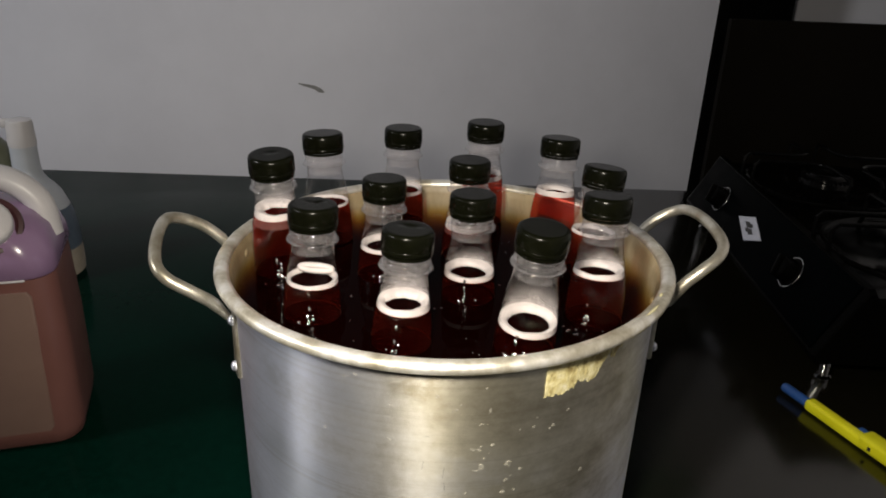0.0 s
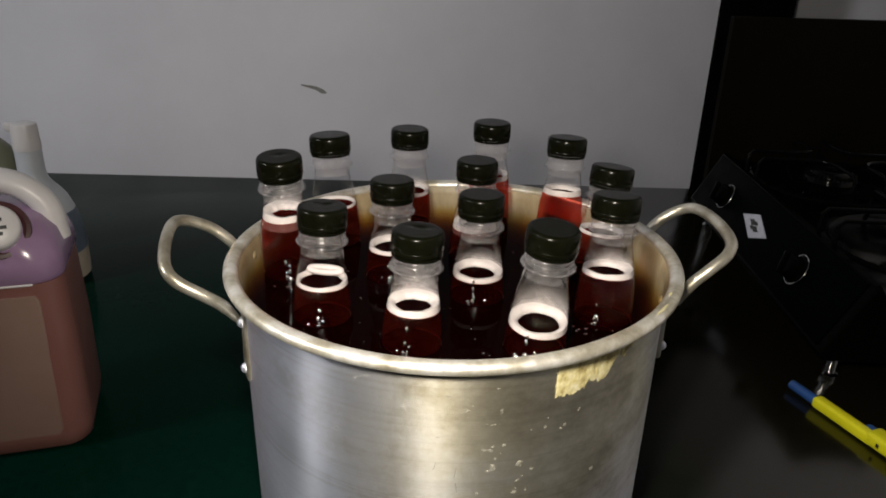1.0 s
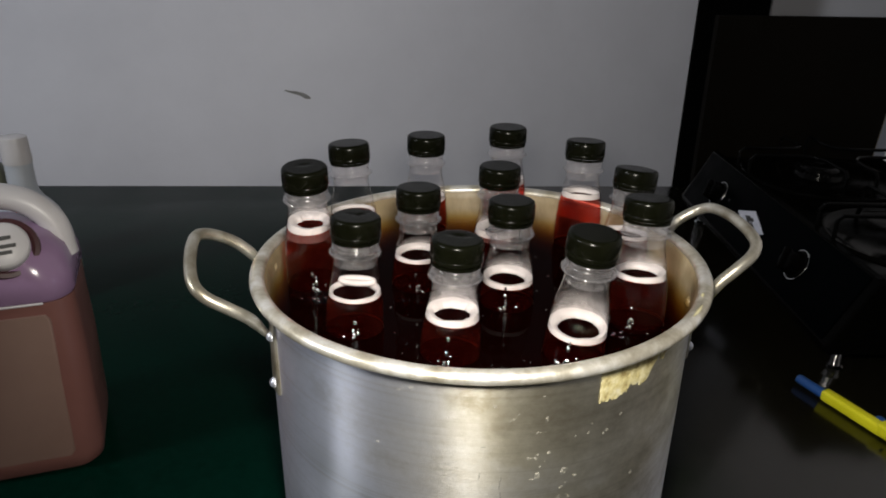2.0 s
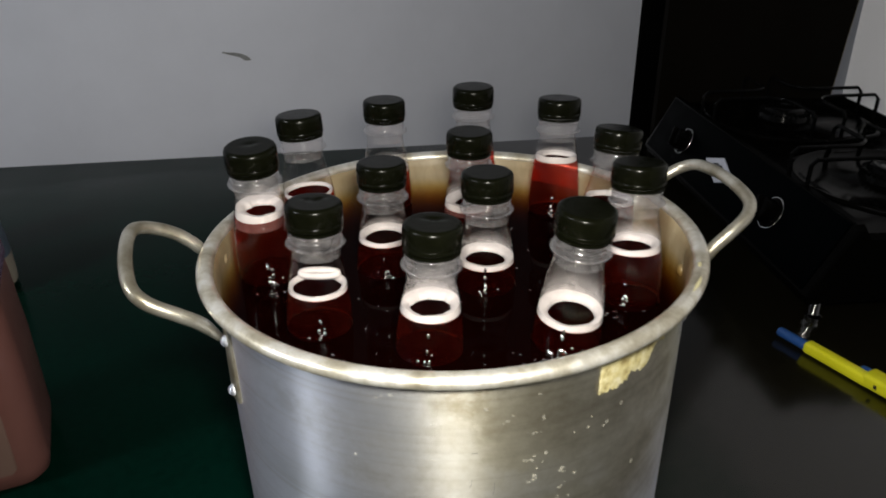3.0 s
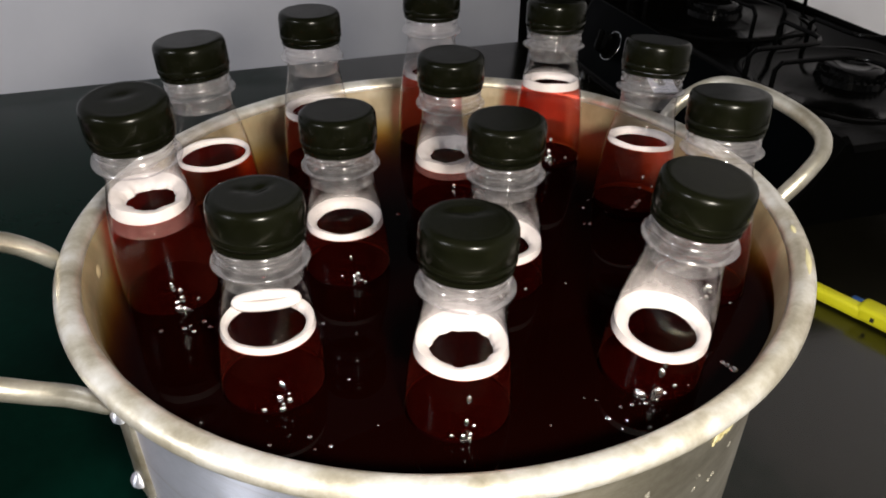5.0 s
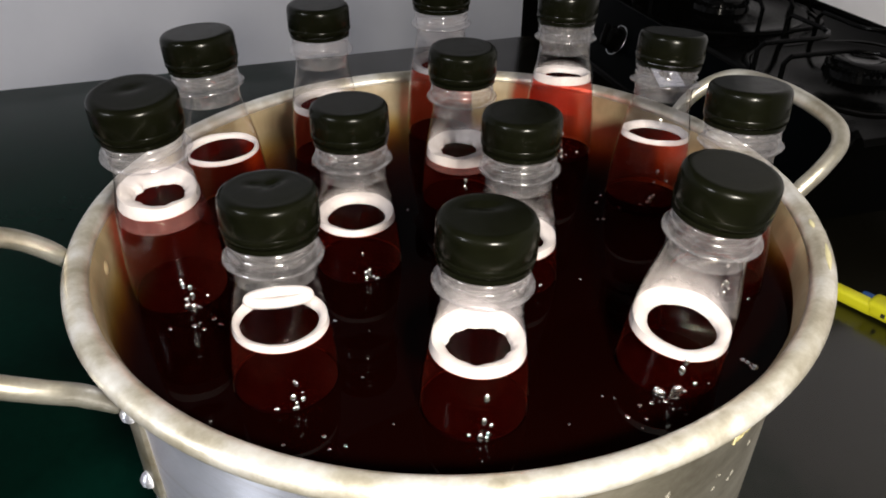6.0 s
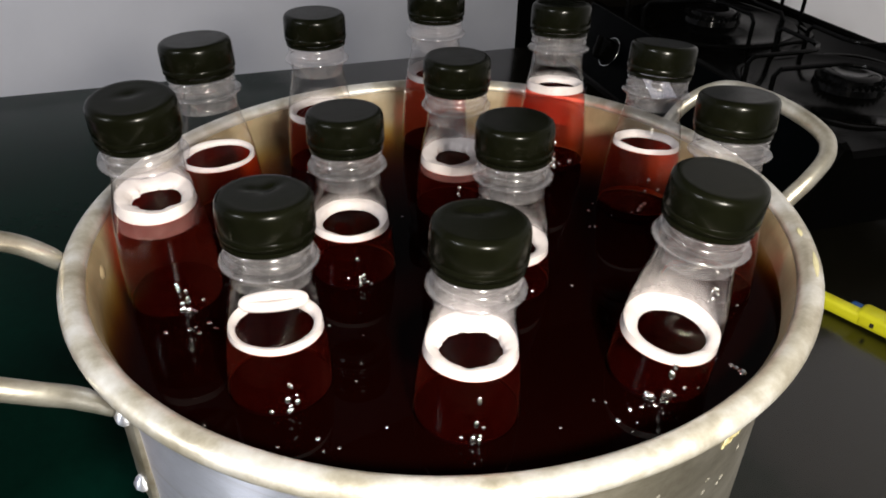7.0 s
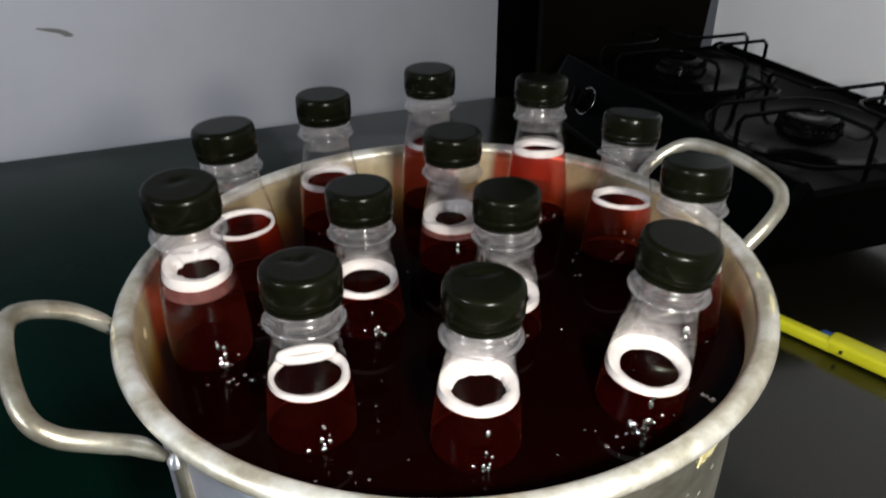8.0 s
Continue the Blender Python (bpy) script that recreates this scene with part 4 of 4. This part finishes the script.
def stove():
    """A table stove whose control panel faces the pot. Local x runs from the panel to the wall, y along the panel."""
    s = thing("table_stove", "black enamelled two-burner table stove with wire grates on the worktop", "stove", pose(0.728, 0.488, TOP, 0, 0, -5))
    top = 0.122
    # casing with a sloping front
    prof = [(-0.203, 0.042), (-0.206, 0.052), (-0.156, top + 0.026), (-0.148, top + 0.027), (-0.140, top + 0.014), (0.160, top + 0.014), (0.168, top + 0.020), (0.176, top + 0.016), (0.176, 0.042)]
    bm = bmesh.new()
    ends = []
    for y in (-0.315, -0.308, 0.300, 0.307):
        inset = 0.006 if abs(y) in (0.315, 0.307) else 0.0
        ends.append([bm.verts.new((x * (1 - inset * 2), y, z - (inset if z > 0.1 else 0))) for x, z in prof])
    n = len(prof)
    for a, b in zip(ends, ends[1:]):
        for k in range(n):
            j = (k + 1) % n
            bm.faces.new((a[k], a[j], b[j], b[k]))
    bm.faces.new(ends[0])
    bm.faces.new(ends[-1])
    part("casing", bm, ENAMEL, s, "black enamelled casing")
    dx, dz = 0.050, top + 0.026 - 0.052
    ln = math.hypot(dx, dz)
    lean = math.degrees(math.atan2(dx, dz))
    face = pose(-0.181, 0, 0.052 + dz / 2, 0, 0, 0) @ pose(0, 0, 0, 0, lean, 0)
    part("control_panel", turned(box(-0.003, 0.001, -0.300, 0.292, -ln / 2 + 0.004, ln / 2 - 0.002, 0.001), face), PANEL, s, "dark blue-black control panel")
    for y in (0.168, -0.160):
        k = part("knob", turned(lathe([(0, 0.024), (0.013, 0.024), (0.0165, 0.022), (0.018, 0.014), (0.019, 0.004), (0.023, 0.002), (0.023, 0.0)], 32), face @ pose(-0.003, y, 0.0, 0, -90, 0)), ENAMEL, s, "round black knob")
        part("knob_grip", turned(box(-0.017, 0.017, -0.003, 0.003, 0.020, 0.030, 0.0015), face @ pose(-0.003, y, 0, 0, -90, 0) @ pose(0, 0, 0, 0, 0, 25)), ENAMEL, k)
        part("knob_ring", turned(tube([(0.0235 * math.cos(a), 0.0235 * math.sin(a), 0.0015) for a in [2 * math.pi * q / 40 for q in range(40)]], 0.0008, 6, True), face @ pose(-0.003, y, 0, 0, -90, 0)), CHROME, k, "thin metal ring")
    badge = part("badge", turned(lozenge(0.017, 0.0, 1.0, -0.0045, -0.0032), face), STICKER, s, "white lozenge-shaped sticker with a dark mark")
    for y, z, size in ((0.027, 0.003, 0.26), (0.008, -0.003, 0.26), (0.0195, -0.0045, 0.17), (0.0155, 0.0050, 0.17)):
        part("badge_mark", turned(lozenge(y, z, size, -0.0050, -0.0046), face), INK, badge)
    # recessed hob tray: raised ridges round each burner
    for y in (-0.143, 0.174):
        tray = part("burner_tray", turned(lathe([(0.138, top + 0.0145), (0.134, top + 0.0185), (0.128, top + 0.0175), (0.120, top + 0.015), (0.060, top + 0.0148), (0.05, top + 0.018), (0.0, top + 0.018)], 56), pose(0, y, 0)), ENAMEL, s, "shallow glossy tray")
        part("burner", turned(lathe([(0.046, top + 0.018), (0.044, top + 0.026), (0.040, top + 0.028), (0.0385, top + 0.024), (0.037, top + 0.029), (0.036, top + 0.035), (0.031, top + 0.0385), (0.018, top + 0.0375), (0.012, top + 0.036), (0, top + 0.036)], 40), pose(0, y, 0)), BURNER, s, "dark round burner head")
        teeth = [turned(box(-0.0012, 0.0012, -0.004, 0.004, 0.0, 0.004, 0.0006, 1), pose(0, y, 0) @ pose(0, 0, 0, 0, 0, k * 12) @ pose(0, 0.0405, top + 0.0275)) for k in range(30)]
        part("burner_teeth", joined(*teeth), BURNER, s, "ring of small burner teeth")
        for sx in (-1, 1):
            for sy in (-1, 1):
                part("grate_rod", turned(grate_rod(sx, sy), pose(0.005, y, top + 0.0145)), IRON, s, "bent black wire of the grate")
        ridge = [(-0.118, -0.060), (-0.118, 0.060), (-0.070, 0.118), (0.080, 0.122), (0.128, 0.070), (0.128, -0.070), (0.080, -0.122), (-0.070, -0.118)]
        loop = spline([(x, q + y, top + 0.0142) for x, q in ridge + ridge[:1]], 6)[:-1]
        part("hob_ridge", tube(loop, 0.0055, 8, True, flat=0.6), ENAMEL, s, "pressed ridge round the burner")
    part("back_rail", tube([(0.170, -0.30, top + 0.018), (0.170, 0.292, top + 0.018)], 0.006, 10), ENAMEL, s)
    for x in (-0.17, 0.15):
        for y in (-0.285, 0.275):
            part("foot", turned(lathe([(0, 0.0005), (0.010, 0.0005), (0.011, 0.006), (0.007, 0.009), (0.007, 0.044)], 20), pose(x, y, 0)), CHROME if x < 0 else ENAMEL, s, "short metal foot")
    return s


stove()


# ---- dark board behind the stove ----
def board():
    b = thing("dark_board", "dark brown board with a curved edge standing behind the stove", "board", pose(0, 1.0, TOP))
    h = 0.275 + 0.116
    right = [(1.085, 0.0), (1.089, 0.06), (1.094, 0.12), (1.100, 0.20), (1.108, 0.28), (1.115, 0.34), (1.117, h)]
    bm = bmesh.new()
    front = [bm.verts.new((0.66, 0.0, 0.0))] + [bm.verts.new((x, 0.0, z)) for x, z in right] + [bm.verts.new((0.66, 0.0, h))]
    f = bm.faces.new(front)
    ex = bmesh.ops.extrude_face_region(bm, geom=[f])
    for v in ex["geom"]:
        if isinstance(v, bmesh.types.BMVert):
            v.co.y += 0.018
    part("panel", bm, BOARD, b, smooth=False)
    part("edge_strip", tube([(x + 0.0015, 0.006, max(z, 0.004)) for x, z in right], 0.0035, 8), BOARD_EDGE, b, "pale worn edge")
    return b


board()


# ---- lighter ----
def lighter():
    a = math.degrees(math.atan2(-0.157, 0.052))
    s = thing("gas_lighter", "yellow plastic gas lighter with blue tip and blue trigger", "lighter", pose(0.466, 0.190, TOP + 0.001, 0, 0, a))
    part("tip", joined(turned(lathe([(0, 0.0), (0.0052, 0.0), (0.0062, 0.002), (0.0064, 0.040), (0.006, 0.042), (0, 0.042)], 20), pose(0, 0, 0.0068, 0, 90, 0))), BLUE, s, "blue plastic tip")
    part("barrel", box(0.040, 0.128, -0.0075, 0.0075, 0.0, 0.0150, 0.004, 3), YELLOW, s, "slim yellow barrel")
    bm = box(0.118, 0.215, -0.0075, 0.0175, 0.0, 0.0180, 0.005, 3)
    part("grip", bm, YELLOW, s, "wide yellow grip")
    part("trigger", box(0.106, 0.121, 0.0065, 0.0160, 0.003, 0.0145, 0.003, 3), BLUE, s, "blue trigger")
    part("print_mark", box(0.135, 0.139, -0.0078, -0.0074, 0.006, 0.011), INK, s)
    return s


lighter()


# ---- jug and bottles on the worktop ----
def rounded_loft(sections, n=40):
    """Stacks rounded rectangles: (half width, half depth, corner, height, shift x)."""
    bm = bmesh.new()
    rings = []
    for hw, hd, c, z, sx in sections:
        ring = []
        for q in range(4):
            cx, cy = ((1, 1), (-1, 1), (-1, -1), (1, -1))[q]
            for k in range(n // 4):
                a = math.radians(q * 90 + 90 * k / (n // 4 - 1))
                ring.append(bm.verts.new((sx + cx * (hw - c) + c * math.cos(a), cy * (hd - c) + c * math.sin(a), z)))
        rings.append(ring)
    m = len(rings[0])
    for a, b in zip(rings, rings[1:]):
        for k in range(m):
            j = (k + 1) % m
            bm.faces.new((a[k], a[j], b[j], b[k]))
    bm.faces.new(rings[0][::-1])
    bm.faces.new(rings[-1])
    return bm


def jug():
    j = thing("plastic_jug", "large translucent plastic jug of brownish liquid with a purple shoulder", "jug", pose(-0.500, 0.125, TOP, 0, 0, 14))
    part("body", rounded_loft([(0.094, 0.062, 0.022, 0.001, 0), (0.099, 0.067, 0.026, 0.006, 0), (0.101, 0.069, 0.028, 0.02, 0), (0.101, 0.069, 0.028, 0.12, 0), (0.098, 0.066, 0.028, 0.200, 0)]), JUG_LOW, j, "brownish translucent body")
    part("front_panel", rounded_loft([(0.074, 0.003, 0.0025, 0.022, -0.002), (0.078, 0.003, 0.0025, 0.028, -0.002), (0.078, 0.003, 0.0025, 0.182, -0.002), (0.074, 0.003, 0.0025, 0.188, -0.002)]), JUG_FRONT_LIT, j, "flat panel with the front's light in its colour", m=pose(0, -0.0665, 0))
    part("shoulder", rounded_loft([(0.0975, 0.0655, 0.028, 0.2005, 0), (0.100, 0.069, 0.030, 0.206, 0), (0.099, 0.069, 0.032, 0.222, 0), (0.093, 0.063, 0.036, 0.243, 0), (0.080, 0.050, 0.036, 0.257, 0), (0.06, 0.034, 0.03, 0.264, 0)]), JUG_MID, j, "purple translucent shoulder")
    part("seam", tube([(x, -0.0675, 0.2005) for x in (-0.075, -0.03, 0.03, 0.072)], 0.0013, 6), WHITE_PLASTIC, j)
    part("handle", tube(spline([(-0.035, 0.005, 0.262), (-0.03, 0.005, 0.284), (0.01, 0.005, 0.292), (0.055, 0.003, 0.286), (0.083, 0.0, 0.262), (0.090, -0.004, 0.225)], 6), [0.0155] * 31, 14, flat=0.85), WHITE_PLASTIC, j, "white carrying handle")
    part("cap_ring", turned(lathe([(0.030, 0.0), (0.029, 0.004), (0.025, 0.005), (0.022, 0.003)], 36), pose(0.047, -0.050, 0.254, 58, 0, 12)), DARK_RED, j, "dark red ring round the cap")
    c = part("screw_cap", turned(lathe([(0, 0.013), (0.019, 0.013), (0.0215, 0.011), (0.0225, 0.007), (0.0225, -0.010)], 36), pose(0.047, -0.056, 0.258, 58, 0, 12)), WHITE_PLASTIC, j, "white round cap with a dark print")
    for k, (w, z) in enumerate(((0.014, 0.006), (0.020, -0.002), (0.012, -0.008))):
        part("print_bar", turned(box(-w / 2, w / 2, z - 0.0018, z + 0.0018, 0.0130, 0.0136), pose(0.047, -0.056, 0.258, 58, 0, 12)), INK, c)
    return j


jug()


def milky_bottle():
    b = thing("spray_bottle", "milky plastic bottle with long neck and faded labels", "bottle", pose(-0.612, 0.525, TOP))
    form = [(0.0605, 0.006), (0.0615, 0.02), (0.0612, 0.05), (0.0595, 0.075), (0.0565, 0.098), (0.052, 0.116), (0.044, 0.136), (0.035, 0.149), (0.027, 0.158)]
    part("body", lathe([(0, 0.0005), (0.054, 0.0005)] + form + [(0.0215, 0.168), (0.0195, 0.180), (0.0190, 0.216)], 40), MILKY, b, "milky translucent plastic")
    part("shoulder_label", lathe([(r + 0.0005, z) for r, z in form[2:6]], 40), BLUE_LABEL, b, "faded blue-grey label")
    part("base_label", lathe([(r + 0.0005, z) for r, z in form[0:3]], 40), CREAM, b, "cream paper label")
    part("cap", lathe([(0.017, 0.212), (0.0200, 0.213), (0.0200, 0.224), (0.0192, 0.230), (0.0188, 0.247), (0.0175, 0.252), (0.012, 0.254), (0, 0.254)], 32), WHITE_PLASTIC, b, "white cap")
    part("nozzle", box(-0.0275, -0.012, -0.006, 0.006, 0.240, 0.2535, 0.003), WHITE_PLASTIC, b, "short white spout")
    return b


def green_bottle():
    b = thing("green_bottle", "olive plastic bottle with a round shoulder and white label", "bottle", pose(-0.707, 0.600, TOP))
    part("body", lathe([(0, 0.0005), (0.038, 0.0005), (0.042, 0.005), (0.043, 0.14), (0.042, 0.158), (0.038, 0.176), (0.030, 0.193), (0.019, 0.205), (0.009, 0.210), (0, 0.211)], 40), OLIVE, b, "olive plastic")
    label = part("label_band", lathe([(0.0433, 0.04), (0.0437, 0.042), (0.0437, 0.130), (0.0433, 0.132)], 40), WHITE_PLASTIC, b, "white wrap-round label")
    part("leaf_print", turned(lathe([(0, 0.0008), (0.012, 0.0008), (0.0135, 0.0)], 20), pose(0, 0, 0, 0, 0, -62) @ pose(0.0435, 0, 0.112, 0, 90, 0)), DARK_GREEN, label, "dark green round print")
    return b


milky_bottle()
green_bottle()
